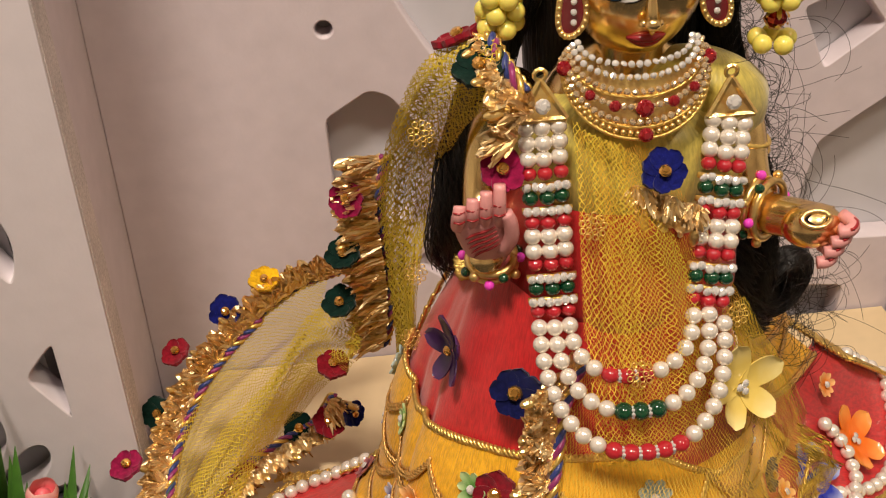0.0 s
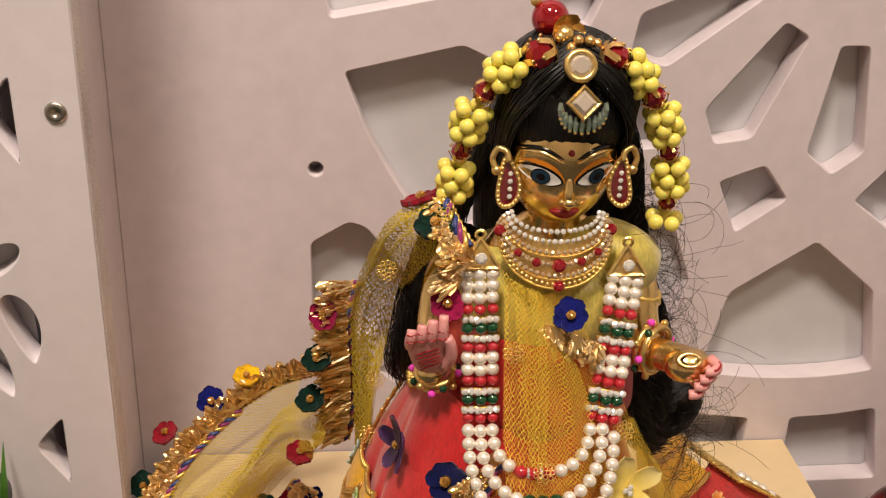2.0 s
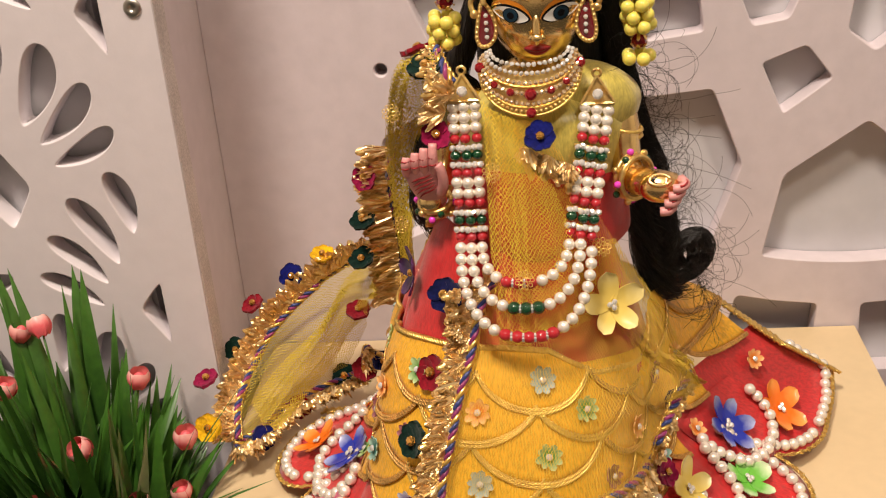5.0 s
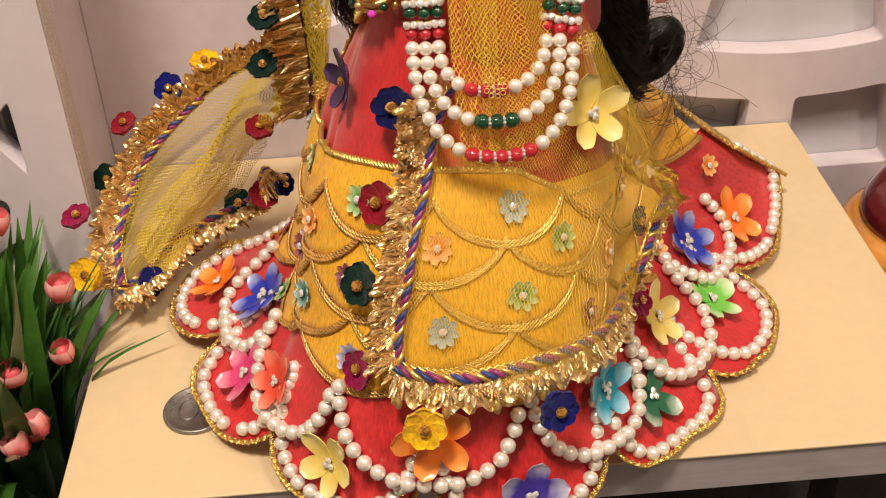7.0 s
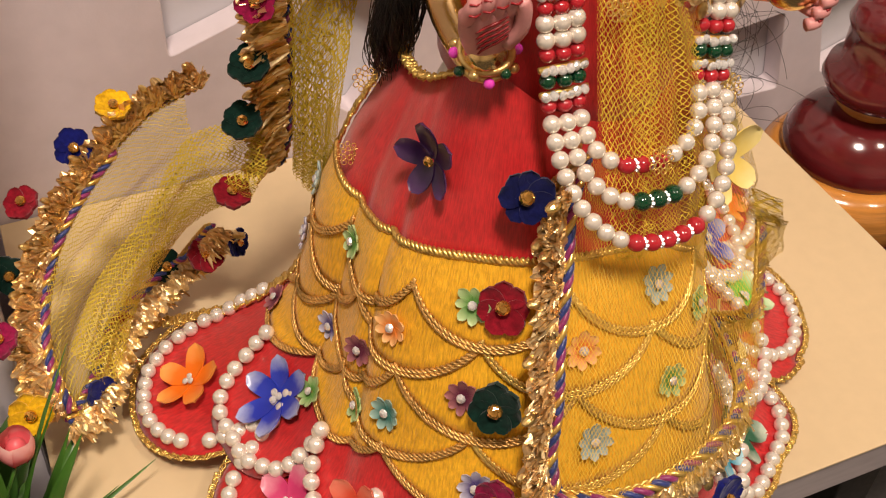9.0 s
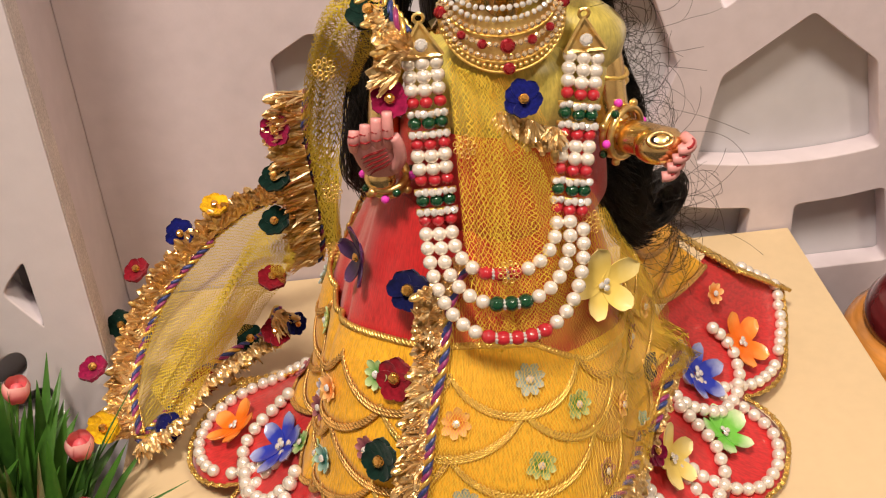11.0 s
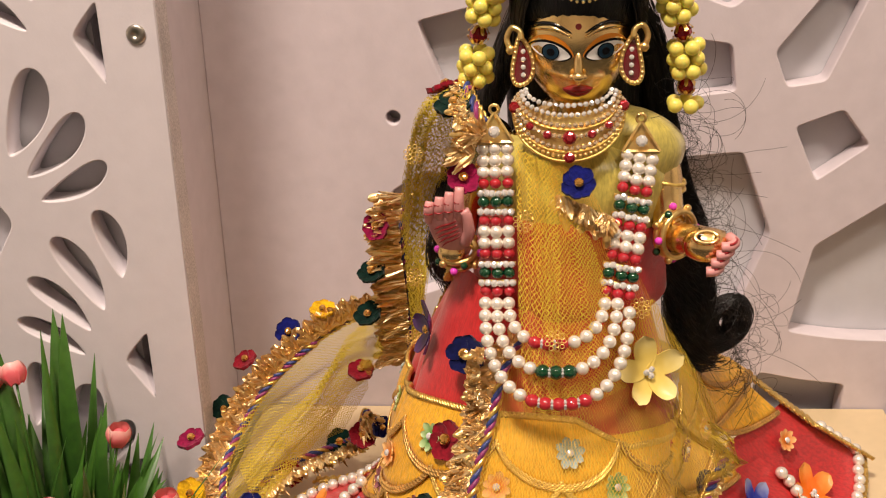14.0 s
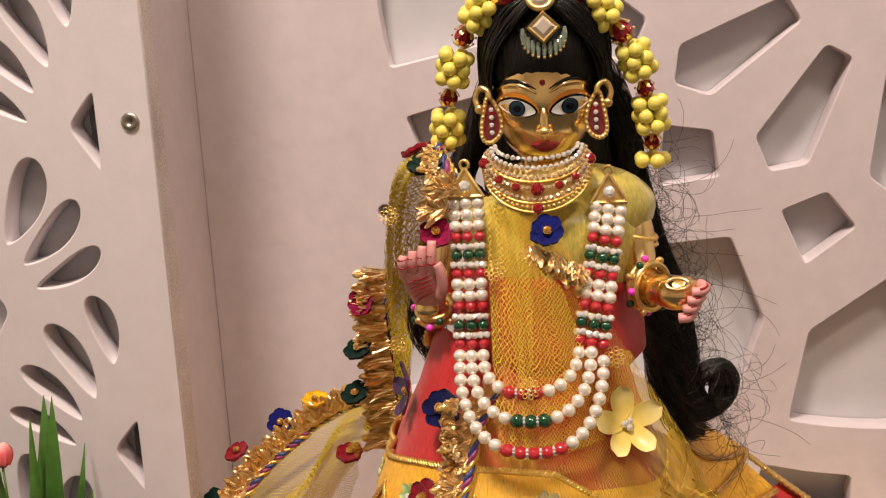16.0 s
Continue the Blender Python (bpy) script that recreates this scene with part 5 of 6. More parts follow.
for k in range(11):
    a = math.pi * (k + 0.5) / 11
    p = Vector((0.0970 - 0.0074 * math.cos(a), 0.2925 - 0.0006, 0.2755 - 0.0012 - 0.0060 * math.sin(a)))
    b = Build()
    b.tube([p + Vector((0, 0.0006, 0.0022)), p, p + Vector((0, -0.0004, -0.0024))], 0.00085, 7, 0, lambda u: 0.7 + 0.5 * math.sin(math.pi * u))
    piece("tassel_bead", b, M_TASSEL, tikka, "grey-green glass drop", False)
    bead(GOLDBEAD, p + Vector((0, -0.0004, -0.0028)), tikka).scale = (0.7, 0.7, 0.7)

knot = thing("topknot_ornament", "red faceted bead in a gold cup on the crown", "ornament", at=(0.0925, 0.318, 0.292))
bead(ico("red_globe", 0.0064, 3, M_RUBY), (0.0895, 0.3205, 0.2955), knot, "red_globe")
b = Build()
mc = facing((0.0930, 0.3145, 0.2925), (0.25, -0.7, 0.15))
for k in range(6):
    a = 2 * math.pi * k / 6
    g = petal_grid(0.0062, 0.0028, 0, 0.6)
    b.quad_grid([[mc @ Matrix.Rotation(a, 4, "Z") @ p for p in row] for row in g])
b.ball((0.0930, 0.3125, 0.2920), 0.0034, 14, 9)
piece("gold_cup", b, M_GOLD, knot)
for p in ((0.0845, 0.321, 0.3010), (0.091, 0.308, 0.2925), (0.0965, 0.306, 0.2920), (0.1005, 0.307, 0.2915), (0.1035, 0.309, 0.2900), (0.0945, 0.306, 0.2895)):
    b = Build()
    b.ball(p, 0.0019, 10, 7)
    piece("gold_bead", b, M_GOLD, knot)

# ---- hair garland of yellow bead clusters ----
YB = ico("yellow_bead", 0.00275, 3, M_YBEAD)
halo = thing("hair_garland", "garland of yellow bead clusters and red beads round the head", "garland", at=(0.0965, 0.312, 0.29))
rb = random.Random(12)


def bead_cluster(p, d, rings):
    d = d.normalized()
    a = d.cross(Vector((0, 1, 0.1))).normalized()
    e = d.cross(a)
    for i in range(rings):
        for k in range(5):
            t = 2 * math.pi * (k + 0.5 * (i % 2)) / 5 + rb.uniform(-.15, .15)
            bead(YB, p + d * (i - (rings - 1) / 2) * 0.0044 + (a * math.cos(t) + e * math.sin(t)) * 0.0044, halo)


def red_link(p, d, r, petals=6):
    d = d.normalized()
    q = d.to_track_quat("Z", "Y").to_matrix().to_4x4()
    b = Build()
    b.lathe([(0.0, -r), (r * 0.62, -r * 0.8), (r, -r * 0.25), (r, r * 0.25), (r * 0.62, r * 0.8), (0.0, r)], Matrix.Translation(p) @ q, 9)
    piece("red_crystal_bead", b, M_RUBY, halo, "red faceted glass bead", False)
    b = Build()
    for s in (-1, 1):
        for k in range(petals):
            t = 2 * math.pi * k / petals
            u = Matrix.Translation(p) @ q @ Matrix.Rotation(t, 4, "Z") @ Matrix.Translation((0, 0, s * r * 1.05))
            b.quad_grid([[u @ Vector((r * x, y * r * 0.22, -s * r * z)) for y in (-1, 0, 1)] for x, z in ((0.1, 0), (0.75, 0.1), (1.12, 0.65))])
            b.ball(u @ Vector((r * 1.12, 0, -s * r * 0.7)), r * 0.13, 6, 4)
    piece("gold_cap", b, M_GOLD, halo)


ARC_L = spline([(0.0850, 0.305, 0.2880), (0.0745, 0.308, 0.2820), (0.0665, 0.311, 0.2715), (0.0615, 0.313, 0.2570), (0.0590, 0.315, 0.2410), (0.0590, 0.317, 0.2315)], 80)
ARC_R = spline([(0.1075, 0.305, 0.2875), (0.1175, 0.308, 0.2800), (0.1270, 0.311, 0.2680), (0.1325, 0.313, 0.2530), (0.1352, 0.314, 0.2380), (0.1352, 0.315, 0.2230)], 80)
for arc, marks in ((ARC_L, (("r", 0.02, 0.0053), ("c", 0.21, 3), ("r", 0.375, 0.0038), ("c", 0.535, 3), ("r", 0.68, 0.0033), ("c", 0.83, 3), ("r", 0.97, 0.0028))),
                   (ARC_R, (("r", 0.03, 0.0050), ("c", 0.19, 3), ("r", 0.345, 0.0042), ("c", 0.50, 3), ("r", 0.635, 0.0032), ("c", 0.77, 3), ("r", 0.90, 0.0030), ("c", 0.99, 1)))):
    for kind, f, v in marks:
        i = min(78, int(f * 79))
        d = arc[i + 1] - arc[i]
        if kind == "c":
            bead_cluster(arc[i], d, v)
        else:
            red_link(arc[i], d, v)

# ---- bangles ----
for nm, c, axis, rad in (("bangle", Vector((0.0520, 0.2945, 0.1735)), Vector((-0.1, -0.4, 0.9)), 0.0066), ("bangle", Vector((0.1318, 0.2990, 0.1790)), Vector((0.65, -0.75, 0.05)), 0.0086)):
    bg = thing(nm, "gold bangle strung with pink and green beads", "bangle", "pair of bangles", at=tuple(c))
    q = axis.to_track_quat("Z", "Y").to_matrix()
    b = Build()
    for off in (-0.0016, 0.0016):
        b.tube([c + q @ Vector((rad * math.cos(a), rad * math.sin(a), off)) for a in np.linspace(0, 2 * math.pi, 40)], 0.0012, 7)
    piece("gold_hoop", b, M_GOLD, bg)
    for k in range(12):
        a = 2 * math.pi * k / 12
        b = Build()
        b.ball(c + q @ Vector(((rad + 0.0016) * math.cos(a), (rad + 0.0016) * math.sin(a), 0.0012 * (-1) ** k)), 0.0015, 10, 7)
        piece("bead", b, (M_PINKBEAD, M_GREENBEAD, M_GOLD)[k % 3], bg)

# ---- veil ----
veil = thing("veil", "olive yellow net veil with gold leaf border and velvet flowers", "veil", at=(0.02, 0.36, 0.10))


def drape(edges, n, m, fold, waves, seed, layers=1):
    """A hanging cloth spanned between guide lines, gathered into one or more layers."""
    out = []
    for k in range(layers):
        b = Build()
        out.append(b)
        hang(b, [[Vector(p) + Vector((0.0005, 0.0011, -0.0004)) * k for p in e] for e in edges], n, m, fold * (1 + 0.25 * k), waves * (1 + 0.37 * k), seed + 1.7 * k)
    return out


def sheets(name, builds, mat, parent, label):
    for b in builds:
        piece(name, b, mat, parent, label)


def hang(b, edges, n, m, fold, waves, seed):
    lines = [spline(e, n) for e in edges]
    rows, uvs = [], []
    for i in range(n):
        cross = spline([l[i] for l in lines], m)
        row, uvr, run = [], [], 0.0
        for j in range(m):
            if j:
                run += (cross[j] - cross[j - 1]).length
            u, v = j / (m - 1), i / (n - 1)
            t = (cross[min(m - 1, j + 1)] - cross[max(0, j - 1)]).normalized()
            dn = lines[0][min(n - 1, i + 1)] - lines[0][max(0, i - 1)]
            nn = t.cross(dn).normalized()
            w = math.sin(u * waves * 6.28 + 1.3 * math.sin(v * 4 + seed)) + 0.5 * math.sin(u * waves * 15 + v * 5 + seed)
            row.append(cross[j] + nn * fold * w * math.sin(math.pi * min(1, max(0.0, u * 1.0))) ** 0.5)
            uvr.append((run * 1.1 + 0.3 * seed, v * 0.12))
        rows.append(row)
        uvs.append(uvr)
    b.quad_grid(rows, uvs)


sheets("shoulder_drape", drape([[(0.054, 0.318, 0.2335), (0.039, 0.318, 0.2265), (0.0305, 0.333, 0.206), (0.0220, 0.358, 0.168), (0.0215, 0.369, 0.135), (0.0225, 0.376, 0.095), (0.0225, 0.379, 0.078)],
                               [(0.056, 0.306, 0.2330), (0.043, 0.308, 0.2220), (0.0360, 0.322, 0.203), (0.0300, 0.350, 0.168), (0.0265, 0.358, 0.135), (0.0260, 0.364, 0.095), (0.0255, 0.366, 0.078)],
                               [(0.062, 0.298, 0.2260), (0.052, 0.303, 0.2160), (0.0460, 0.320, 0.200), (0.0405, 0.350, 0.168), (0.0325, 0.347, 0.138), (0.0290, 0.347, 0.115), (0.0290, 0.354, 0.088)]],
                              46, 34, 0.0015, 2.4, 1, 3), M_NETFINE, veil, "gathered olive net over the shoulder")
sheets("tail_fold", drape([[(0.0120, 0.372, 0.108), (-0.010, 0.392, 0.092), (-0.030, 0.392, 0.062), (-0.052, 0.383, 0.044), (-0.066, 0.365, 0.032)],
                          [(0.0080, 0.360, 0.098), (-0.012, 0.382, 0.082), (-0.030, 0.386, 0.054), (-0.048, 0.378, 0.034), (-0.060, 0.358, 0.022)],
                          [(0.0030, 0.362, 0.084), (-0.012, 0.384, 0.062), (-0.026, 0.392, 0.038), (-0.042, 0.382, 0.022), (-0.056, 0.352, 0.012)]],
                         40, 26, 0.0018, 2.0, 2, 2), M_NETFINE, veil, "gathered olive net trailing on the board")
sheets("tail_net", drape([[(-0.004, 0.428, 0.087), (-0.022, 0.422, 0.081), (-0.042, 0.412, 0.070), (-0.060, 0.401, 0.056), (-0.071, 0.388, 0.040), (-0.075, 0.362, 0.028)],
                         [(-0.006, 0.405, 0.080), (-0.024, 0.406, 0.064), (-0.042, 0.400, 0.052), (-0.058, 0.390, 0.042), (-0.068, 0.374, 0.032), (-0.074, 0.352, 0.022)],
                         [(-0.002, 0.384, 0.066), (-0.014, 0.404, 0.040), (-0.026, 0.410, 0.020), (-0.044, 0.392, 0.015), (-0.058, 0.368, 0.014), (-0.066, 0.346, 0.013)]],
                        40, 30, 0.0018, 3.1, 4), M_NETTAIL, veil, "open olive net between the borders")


def over_skirt(th, s, extra=0.0):
    """The front net hangs clear of the skirt towards its stiff lower border."""
    w = float(np.interp(th, (240, 250, 264, 286, 318, 330), (0.2, 0.42, 1.0, 1.0, 0.3, 0.0)))
    flare = 0.0098 * w * max(0.0, (s - 0.20) / 0.36) ** 1.5 if s < 0.56 else 0.0098 * w
    return cone(th, s, 0.0052 + extra) + Vector((math.cos(radians(th)), math.sin(radians(th)), 0)) * flare


EDGE_F = (0, 0.15, 0.35, 0.5, 0.62, 0.75, 0.88, 1.0)
EDGE = [Vector(p) for p in ((0.1270, 0.2850, 0.150), (0.1340, 0.2890, 0.137), (0.1420, 0.2890, 0.122), (0.1480, 0.2880, 0.108), (0.1530, 0.2870, 0.094), (0.1450, 0.2730, 0.086), (0.1375, 0.2620, 0.075))] + [over_skirt(318, 0.55)]


def net_edge(f):
    """The free right-hand edge of the front net."""
    return Vector([float(np.interp(f, EDGE_F, [p[k] for p in EDGE])) for k in range(3)])


front_rows, COLS = [], 61
for i in range(48):
    v = i / 47
    if v < 0.38:
        f = v / 0.38
        left = Vector((0.0745, 0.2880, 0.2150)).lerp(Vector((0.0740, 0.2690, 0.1560)), f)
        right = Vector((0.0960, 0.2885, 0.2080)).lerp(Vector((0.1262, 0.2835, 0.1520)), f ** 1.2)
        bow = Vector((0, -0.004 * math.sin(math.pi * f) - 0.004, 0))
        front_rows.append([left.lerp(right, u) + bow * math.sin(math.pi * u) + Vector((0, 0.0011 * math.sin(u * 19 + 2 * f), 0)) for u in np.linspace(0, 1, COLS)])
    else:
        f = (v - 0.38) / 0.62
        s = 0.03 + 0.53 * f
        a0, a1 = 267 - 16.5 * min(1, f * 2.2), float(np.interp(f, (0, 0.3, 0.6, 1), (314, 328, 330, 318)))
        off, row = net_edge(f) - over_skirt(a1, s), []
        for u in np.linspace(0, 1, COLS):
            w = max(0.0, (u - 0.25) / 0.75) ** 1.4
            row.append(over_skirt(a0 + (a1 - a0) * u, s + 0.02 * math.sin(u * 3.14), 0.0022 * math.sin(math.pi * u) + 0.0010 * math.sin(u * 31 + 3 * f)) + off * w)
        front_rows.append(row)
front_uv = [[(0.105 * u * (0.4 + 1.4 * i / 47), 0.17 * i / 47) for u in np.linspace(0, 1, COLS)] for i in range(48)]
for lo, hi, mat, word in ((0, 21, M_NETCHEST, "yellow net over the waist"), (20, 48, M_NET, "yellow net falling over the front of the skirt")):
    b = Build()
    b.quad_grid(front_rows[lo:hi], front_uv[lo:hi])
    piece("front_panel", b, mat, veil, word)
b = Build()
first = lambda i: int(COLS * (0.62 + 0.10 * math.sin((i - 18) / 30 * 3.0) + 0.12 * (i - 18) / 30))
b.quad_grid([[front_rows[i][min(COLS - 1, round(first(i) + (COLS - 1 - first(i)) * j / 24))] + Vector((0.0009, -0.0012, 0.0004)) for j in range(25)] for i in range(16, 48)],
            [[(0.004 + front_uv[i][min(COLS - 1, round(first(i) + (COLS - 1 - first(i)) * j / 24))][0] * 1.07, 0.003 + front_uv[i][0][1]) for j in range(25)] for i in range(16, 48)])
piece("front_fold", b, M_NETFOLD, veil, "folded-back layer of yellow net")
for p in ((0.0765, 0.2745, 0.1935), (0.0872, 0.2600, 0.1545), (0.1175, 0.2750, 0.1600), (0.0350, 0.3080, 0.2080), (0.0310, 0.3260, 0.1500), (0.0280, 0.3340, 0.1180)):
    b = Build()
    q = facing(p, (0, -0.9, 0.4))
    for ring, cnt in ((0.0030, 9), (0.0015, 5)):
        for k in range(cnt):
            a = 2 * math.pi * k / cnt
            c = Vector((ring * math.cos(a), ring * math.sin(a), 0))
            b.tube([q @ (c + Vector((0.0008 * math.cos(t), 0.0008 * math.sin(t), 0))) for t in np.linspace(0, 6.28, 8)], 0.00019, 4)
    tagged(piece("gold_motif", b, M_GOLDCORD, veil, "round gold thread motif"), kind="stuff")

sheets("chest_gather", drape([[(0.0735, 0.2880, 0.2180), (0.0740, 0.2790, 0.1900), (0.0745, 0.2700, 0.1600), (0.0760, 0.2580, 0.1300), (0.0770, 0.2560, 0.1260)],
                             [(0.0790, 0.2835, 0.2150), (0.0810, 0.2745, 0.1880), (0.0820, 0.2660, 0.1580), (0.0830, 0.2570, 0.1300), (0.0835, 0.2550, 0.1260)],
                             [(0.0860, 0.2835, 0.2120), (0.0890, 0.2750, 0.1850), (0.0890, 0.2670, 0.1600), (0.0885, 0.2580, 0.1330), (0.0885, 0.2565, 0.1260)]],
                            50, 40, 0.0010, 2.6, 3, 1), M_NETMID, veil, "gathered yellow net hanging from the neck")
sheets("chest_fan", drape([[(0.0760, 0.2850, 0.2160), (0.0790, 0.2770, 0.1880), (0.0830, 0.2680, 0.1580), (0.0850, 0.2580, 0.1320)],
                          [(0.0830, 0.2820, 0.2130), (0.0900, 0.2735, 0.1860), (0.0950, 0.2650, 0.1570), (0.0980, 0.2580, 0.1310)],
                          [(0.0900, 0.2840, 0.2080), (0.1010, 0.2770, 0.1820), (0.1090, 0.2720, 0.1560), (0.1130, 0.2680, 0.1320)]],
                         50, 44, 0.0012, 2.2, 5, 1), M_NETMID, veil, "yellow net fanning out from the neck")

# borders of the veil
trim(veil, [over_skirt(262, 0.06), over_skirt(256, 0.14), over_skirt(254.8, 0.24), over_skirt(253.1, 0.33), over_skirt(252.6, 0.42), over_skirt(251.6, 0.50), over_skirt(252.5, 0.565)], ((-1, -0.35, -0.2), (-1, -0.5, 0.1)), 0.0125, 1)
trim(veil, [over_skirt(t, float(np.interp(t, (251, 263, 285, 300, 322), (0.572, 0.570, 0.540, 0.545, 0.555)))) for t in range(252, 323, 7)], ((-0.2, -0.6, -0.8), (0.6, -0.5, -0.8)), 0.0100, 2, droop=0.35)
trim(veil, [over_skirt(319, 0.555)] + [p + Vector((0.0005, -0.0004, 0)) for p in (EDGE[6], EDGE[5], EDGE[4])], ((0.5, -0.4, -0.8), (0.7, 0.2, -0.5)), 0.0050, 3)
trim(veil, [(0.004, 0.428, 0.088), (-0.018, 0.424, 0.083), (-0.040, 0.414, 0.072), (-0.059, 0.402, 0.057), (-0.070, 0.390, 0.041), (-0.075, 0.367, 0.030), (-0.072, 0.348, 0.019)], ((-0.3, -0.2, 1), (-1, -0.4, 0.1)), 0.0135, 4, both=False)
trim(veil, [(-0.006, 0.394, 0.046), (-0.017, 0.408, 0.020), (-0.034, 0.398, 0.017), (-0.050, 0.383, 0.017), (-0.060, 0.362, 0.016), (-0.072, 0.346, 0.016)], ((0.6, -0.5, 0.1), (0.6, -0.75, 0.15)), 0.0150, 5)
trim(veil, [(0.0235, 0.368, 0.172), (0.0205, 0.366, 0.156), (0.0205, 0.368, 0.137), (0.0210, 0.373, 0.115), (0.0200, 0.375, 0.096), (0.0170, 0.377, 0.082)], ((-0.95, -0.2, 0.05), (-0.95, -0.2, -0.05)), 0.0170, 6, spread=0.30)
trim(veil, [(0.0540, 0.312, 0.2325), (0.0575, 0.302, 0.2270), (0.0615, 0.2965, 0.2215)], ((-0.9, -0.3, -0.1), (-0.8, -0.4, -0.3)), 0.0070, 7)
trim(veil, [(0.0880, 0.2815, 0.2010), (0.0950, 0.2800, 0.1985), (0.1030, 0.2815, 0.1940), (0.1100, 0.2840, 0.1900)], ((0.1, -0.3, -1), (0.1, -0.3, -1)), 0.0095, 17, droop=0.3, cord=False)
trim(veil, [(0.0550, 0.300, 0.2290), (0.0570, 0.2955, 0.2230), (0.0610, 0.2920, 0.2165)], ((-0.9, -0.3, 0.1), (-0.6, -0.5, -0.3)), 0.0065, 8, cord=False)
trim(veil, [(0.0640, 0.2900, 0.2230), (0.0600, 0.2900, 0.2170), (0.0580, 0.2900, 0.2120)], ((-1, -0.2, 0.1), (-1, -0.2, -0.2)), 0.0120, 18, cord=False)
trim(veil, [(0.062, 0.262, 0.151), (0.0600, 0.262, 0.140), (0.0610, 0.2600, 0.128)], ((-1, -0.4, 0), (-1, -0.4, 0)), 0.0060, 9, cord=False)

OUT = Vector((0, -0.75, 0.6))
for p, mesh, word, sc, n in (((0.0520, 0.3040, 0.2270), V_GREEN, "dark green", 1.05, (-0.2, -0.5, 0.85)), ((0.0480, 0.3170, 0.2300), V_RED, "crimson", 1.0, (-0.3, 0.25, 0.95)), ((0.0955, 0.2790, 0.2050), V_BLUE, "royal blue", 0.88, OUT),
                             ((0.0550, 0.2900, 0.2040), V_PINK, "magenta", 0.9, OUT), ((-0.0470, 0.4160, 0.0800), V_BLUE, "royal blue", 1.0, OUT),
                             ((-0.0300, 0.4230, 0.0880), V_YEL, "yellow", 0.95, (0, -0.3, 1)), ((-0.0790, 0.3960, 0.0460), V_GREEN, "dark green", 1.0, (-0.1, -0.8, 0.5)),
                             ((-0.0240, 0.4080, 0.0190), V_GREEN, "dark green", 1.0, (0.1, -0.6, 0.7)), ((-0.0470, 0.3850, 0.0150), V_RED, "crimson", 1.0, (0.5, -0.7, 0.5)),
                             ((-0.0600, 0.3560, 0.0150), V_BLUE, "royal blue", 1.0, (0.5, -0.7, 0.4)), ((-0.0830, 0.3430, 0.0310), V_YEL, "yellow", 1.05, (0, -0.8, 0.6)),
                             ((-0.0860, 0.3620, 0.0480), V_PINK, "magenta", 1.0, (-0.2, -0.2, 1)), ((-0.0680, 0.4060, 0.0680), V_RED, "crimson", 0.95, (-0.3, -0.3, 0.9)),
                             ((-0.0100, 0.3990, 0.0290), V_RED, "crimson", 1.05, (0.2, -0.6, 0.7)), ((-0.0020, 0.3680, 0.0830), V_RED, "crimson", 0.95, (0.0, -0.3, 0.9)),
                             ((0.0040, 0.3660, 0.1130), V_GREEN, "dark green", 0.95, (-0.2, -0.5, 0.8)), ((0.0075, 0.3640, 0.1350), V_GREEN, "dark green", 0.95, (-0.2, -0.5, 0.8)), ((0.0110, 0.3640, 0.1580), V_PINK, "magenta", 0.95, (-0.3, -0.8, 0.5)),
                             ((0.0010, 0.3900, 0.0400), V_BLUE, "royal blue", 0.8, (0.6, -0.6, 0.3)),
                             ((0.0485, 0.2640, 0.1115), V_RED, "crimson", 1.1, cone_normal(241, 0.29)), ((0.0405, 0.2480, 0.0895), V_GREEN, "dark green", 1.1, cone_normal(241, 0.45)),
                             ((0.0556, 0.2715, 0.1430), V_NAVY, "navy blue", 1.1, (-0.4, -0.75, 0.5)), ((0.0375, 0.2370, 0.0615), V_PINK, "magenta", 1.0, cone_normal(240, 0.6)),
                             (over_skirt(258, 0.665, 0.003), V_YEL, "yellow", 1.05, cone_normal(258, 0.72)), (over_skirt(281, 0.640, 0.003), V_BLUE, "royal blue", 1.05, cone_normal(281, 0.7)),
                             (over_skirt(318, 0.59, 0.003), V_PINK, "magenta", 0.9, cone_normal(318, 0.66)), (over_skirt(344, 0.47, 0.003), V_NAVY, "navy blue", 0.9, cone_normal(344, 0.47))):
    make_flower(veil, p, n, mesh, word + " velvet flower with amber stone", 1, 15 * len(word), sc, 0.0015)
make_flower(veil, (0.1197, 0.2760, 0.1340), (0.35, -0.85, 0.35), E_CREAM, "pale yellow enamelled metal flower with crystal centre", 3, 20, 1.0, 0.003)
make_flower(skirt, (0.0400, 0.2960, 0.1410), (-0.93, -0.3, 0.2), E_PURPLE, "dark purple enamelled metal flower", 1, 40, 0.85, 0.001)

# ---- coin, screw, turned stand ----
coin = Build()
mc = Matrix.Translation((-0.0345, 0.2855, 0.0))
coin.lathe([(0.0, 0.0), (0.0133, 0.0), (0.0136, 0.0003), (0.0136, 0.0016), (0.0132, 0.0019), (0.0124, 0.0019), (0.0121, 0.0016), (0.0, 0.0016)], mc, 64)
r = random.Random(3)
for k in range(9):
    a = math.pi * (0.65 + 0.09 * k)
    c = Vector((0.0098 * math.cos(a), 0.0098 * math.sin(a), 0.0016))
    d = Vector((-math.sin(a), math.cos(a), 0)) * 0.0008
    coin.tube([mc @ (c - d), mc @ (c + d)], 0.0003, 4)
coin.tube([mc @ Vector((-0.003 + 0.004 * math.sin(t), 0.006 * math.cos(t), 0.0016)) for t in np.linspace(0, 6.28, 26)], 0.0005, 5)
tagged(new("coin", coin.mesh("coin", M_STEEL)), "worn grey steel coin lying on the cream board", "coin")

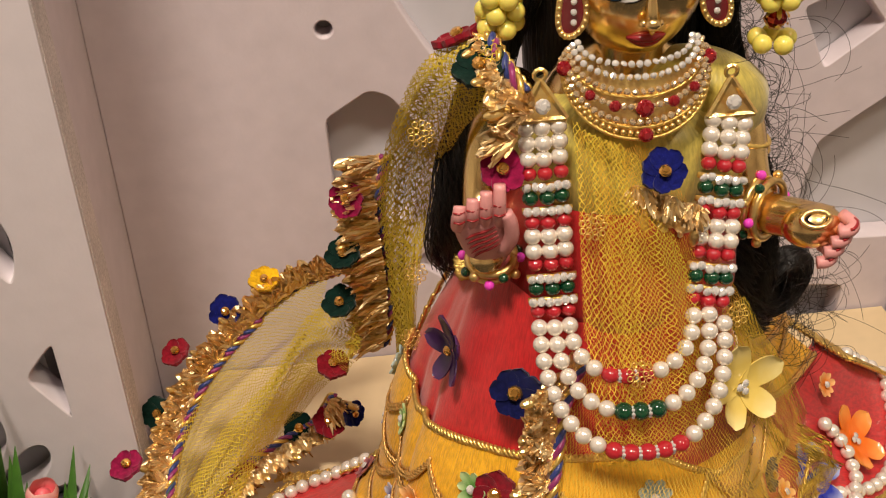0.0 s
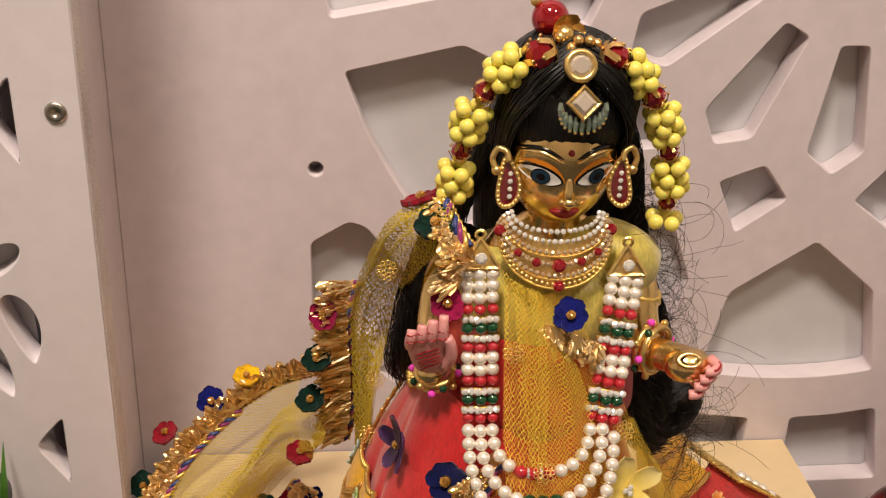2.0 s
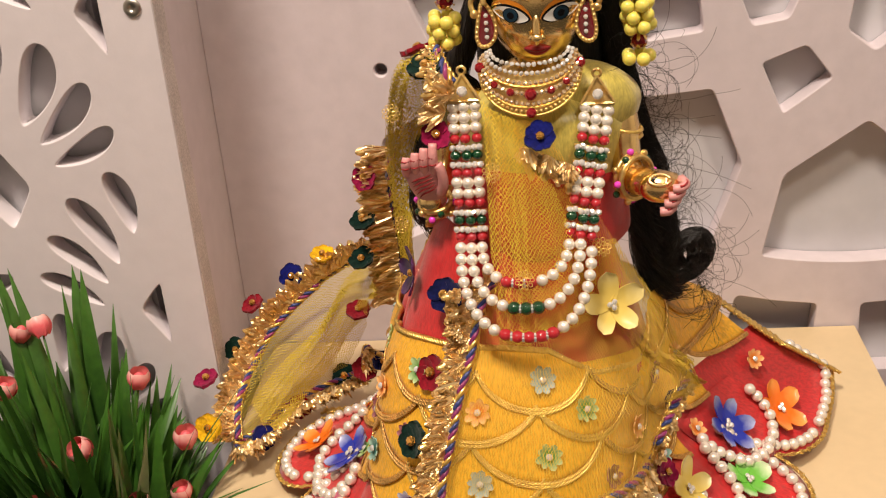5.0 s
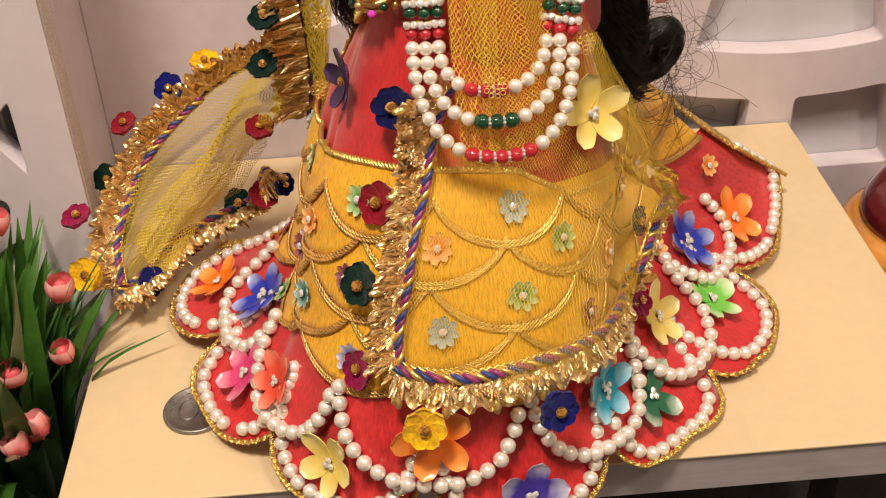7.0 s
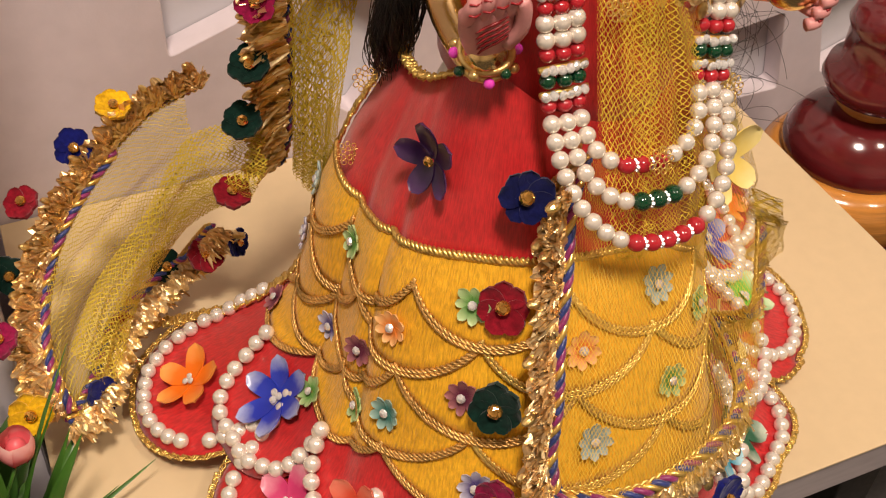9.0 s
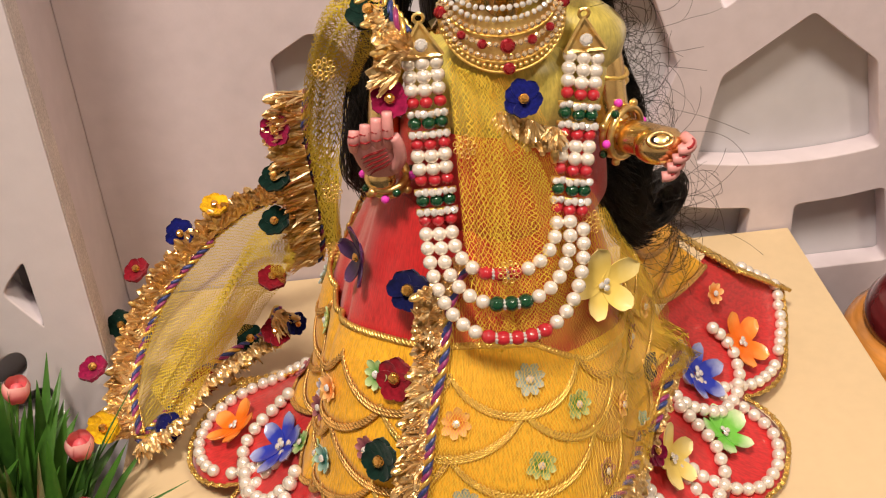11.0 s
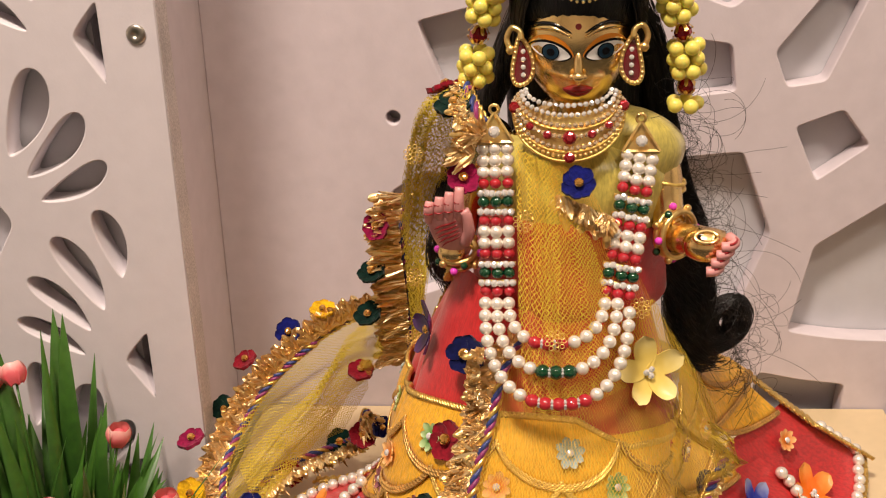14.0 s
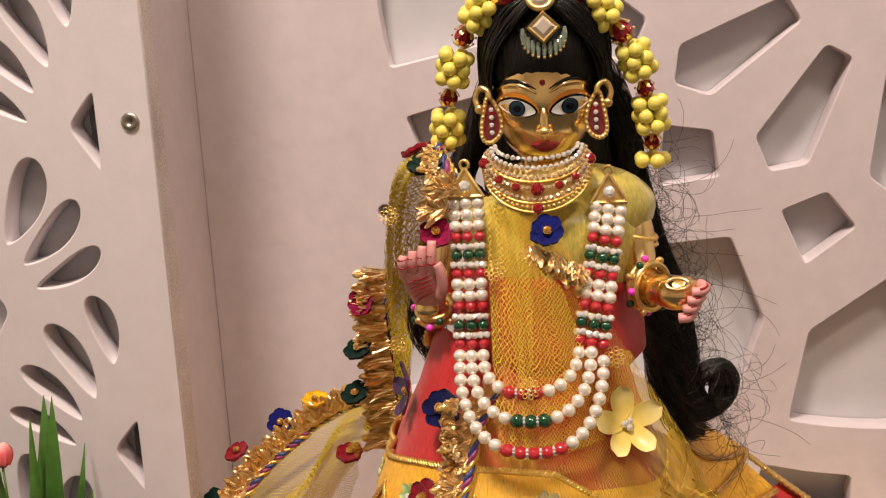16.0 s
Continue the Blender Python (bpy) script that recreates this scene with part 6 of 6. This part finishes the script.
screw = Build()
mw = Matrix.Translation((-0.0915, PANEL_Y, 0.2420)) @ Matrix.Rotation(radians(90), 4, "X")
screw.lathe([(0.0044, -0.0002), (0.0044, 0.0004), (0.0036, 0.0011), (0.0016, 0.0014), (0.0014, 0.0004), (0.0, 0.0003)], mw, 24)
tagged(new("screw", screw.mesh("screw", M_SCREW)), "round steel cross-head screw in the painted board", "screw")

LX, LY = 0.337, 0.411
stand = thing("turned_stand", "turned wooden stand lacquered mahogany red and honey", "stand", at=(LX, LY, FLOOR_Z))
ml = Matrix.Translation((LX, LY, 0))


def turned(name, prof, mat, label=""):
    b = Build()
    b.lathe(prof, ml, 56)
    return piece(name, b, mat, stand, label)


turned("base", [(0.0, FLOOR_Z), (0.066, FLOOR_Z), (0.068, FLOOR_Z + 0.010), (0.060, -0.100), (0.050, -0.085), (0.040, -0.074), (0.0375, -0.066)], M_MAHOGANY, "mahogany red base")
turned("honey_bulb", [(0.0375, -0.066), (0.043, -0.060), (0.0485, -0.048), (0.0490, -0.038), (0.0455, -0.029), (0.040, -0.0255), (0.036, -0.025)], M_HONEY, "honey coloured bulb")
turned("dome", [(0.0365, -0.0255), (0.0385, -0.021), (0.0370, -0.013), (0.031, -0.004), (0.022, 0.002), (0.016, 0.004)], M_MAHOGANY, "mahogany red dome")
turned("neck", [(0.0160, 0.004), (0.0180, 0.006), (0.0180, 0.010), (0.0165, 0.011)], M_HONEY, "honey coloured ring")
turned("collar", [(0.0165, 0.011), (0.0250, 0.014), (0.0285, 0.020), (0.0270, 0.027), (0.0220, 0.030), (0.0220, 0.048), (0.0240, 0.052), (0.0215, 0.060), (0.012, 0.064), (0.0, 0.065)], M_MAHOGANY, "mahogany red collar")

# ---- artificial flowering grass in a pot ----
PX, PY, PZ = -0.130, 0.292, -0.065
plant = thing("potted_plant", "artificial green grass plant with pink buds", "plant", at=(PX, PY, FLOOR_Z))
b = Build()
b.lathe([(0.0, FLOOR_Z), (0.030, FLOOR_Z), (0.038, PZ), (0.035, PZ), (0.034, PZ - 0.006), (0.0, PZ - 0.005)], Matrix.Translation((PX, PY, 0)), 32)
piece("pot", b, M_POT, plant)
r = random.Random(21)


def blade(root, tip, width, arch, seed):
    rr = random.Random(seed)
    mid = root.lerp(tip, 0.55) + Vector((0, 0, arch))
    line = spline([root, root.lerp(mid, 0.5) + Vector((0, 0, arch * 0.35)), mid, tip], 11)
    rows = []
    side0 = (tip - root).cross(Vector((0, 0, 1)))
    side0 = (side0.normalized() + Vector((rr.uniform(-.6, .6), rr.uniform(-.6, .6), rr.uniform(-.2, .2)))).normalized()
    for i, p in enumerate(line):
        u = i / 10
        w = width * (0.55 + 0.9 * u) * (1 - u ** 2.6) + 0.00012
        d = (line[min(10, i + 1)] - line[max(0, i - 1)]).normalized()
        n = side0.cross(d).normalized()
        rows.append([p - side0 * w, p + n * w * 0.35, p + side0 * w])
    b = Build()
    b.quad_grid(rows)
    return b


def wall_clear(p):
    p.y = min(p.y, PANEL_Y - 0.004)
    return p


for k in range(296):
    a = r.uniform(0, 2 * math.pi)
    q = r.random()
    root = Vector((PX - (0.034 if k % 3 == 0 else 0.0) + 0.030 * r.random() * math.cos(a), PY + 0.030 * r.random() * math.sin(a), PZ - 0.004))
    reach = 0.020 + 0.074 * q ** 0.8
    h = r.uniform(0.110, 0.185) * (1 - 0.55 * q * q)
    tip = wall_clear(root + Vector((reach * math.cos(a) * (0.50 if math.cos(a) > 0 else 1.0), reach * math.sin(a), h * (0.90 if math.cos(a) > 0 else 1.16))))
    if tip.x > -0.088 and tip.z < 0.012:
        tip.z = 0.014
    if tip.x > -0.084 and tip.y < 0.31:
        tip.x = -0.088
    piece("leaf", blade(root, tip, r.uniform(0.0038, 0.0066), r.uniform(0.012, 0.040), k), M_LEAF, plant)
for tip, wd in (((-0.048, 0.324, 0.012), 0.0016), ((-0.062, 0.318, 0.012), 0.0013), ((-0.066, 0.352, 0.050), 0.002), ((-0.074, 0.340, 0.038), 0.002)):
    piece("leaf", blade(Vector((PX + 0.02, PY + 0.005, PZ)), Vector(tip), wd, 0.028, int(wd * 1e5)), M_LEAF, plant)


def bud(p, sc, seed):
    rr, b = random.Random(seed), Build()
    for k in range(5):
        a = 2 * math.pi * k / 5 + rr.uniform(-.2, .2)
        rows = []
        for i in range(7):
            u = i / 6
            rad = sc * (0.0012 + 0.0043 * math.sin(math.pi * (0.12 + 0.62 * u)) ** 0.9) * (1 + 0.1 * (k % 2))
            rows.append([Vector((rad * math.cos(a + w), rad * math.sin(a + w), sc * (0.0098 * u - 0.0015 * w * w))) for w in np.linspace(-0.75, 0.75, 6)])
        b.quad_grid(rows)
    b.ball((0, 0, sc * 0.004), (sc * 0.0034, sc * 0.0034, sc * 0.0045), 9, 7)
    tilt = Euler((rr.uniform(-.5, .6), rr.uniform(-.4, .4), 0)).to_matrix().to_4x4()
    me = b.mesh("bud", M_BUD)
    me.transform(Matrix.Translation(p) @ tilt)
    ob = attach(new("bud", me), plant)
    s = Build()
    s.tube(spline([Vector((PX + rr.uniform(-.012, .012), PY + rr.uniform(-.012, .012), PZ)), Vector(p).lerp(Vector((PX, PY, PZ)), 0.45) + Vector((0, 0, 0.01)), Vector(p)], 10), 0.0006, 5)
    piece("stem", s, M_LEAF, plant)
    return ob


for k, p in enumerate(((-0.104, 0.319, 0.073), (-0.089, 0.324, 0.034), (-0.101, 0.284, 0.026), (-0.148, 0.325, 0.100), (-0.163, 0.302, 0.080), (-0.128, 0.300, 0.048), (-0.088, 0.306, 0.016),
                       (-0.098, 0.262, 0.008), (-0.150, 0.276, 0.030), (-0.164, 0.332, 0.094), (-0.128, 0.262, 0.012), (-0.176, 0.300, 0.050), (-0.112, 0.250, -0.010), (-0.094, 0.272, 0.006))):
    bud(Vector(p), r.uniform(0.85, 1.08), k)

# patch of green mat on the floor beside the stand
b = Build()
for k in range(1400):
    p = Vector((r.uniform(0.285, 0.45), r.uniform(0.30, 0.475), FLOOR_Z))
    d = Vector((r.uniform(-1, 1), r.uniform(-1, 1), 0)) * 0.006
    k0 = len(b.v)
    e = Vector((r.uniform(-1, 1), r.uniform(-1, 1), 0)).normalized() * 0.0012
    b.v += [tuple(p - e), tuple(p + e), tuple(p + d + Vector((0, 0, r.uniform(0.01, 0.024))))]
    b.uv += [(0, 0), (1, 0), (0.5, 1)]
    b.f.append((k0, k0 + 1, k0 + 2))
    b.mi.append(0)
tagged(new("grass_mat", b.mesh("grass_mat", M_GRASS, False)), "short green artificial grass on the floor", "grass", kind="stuff")
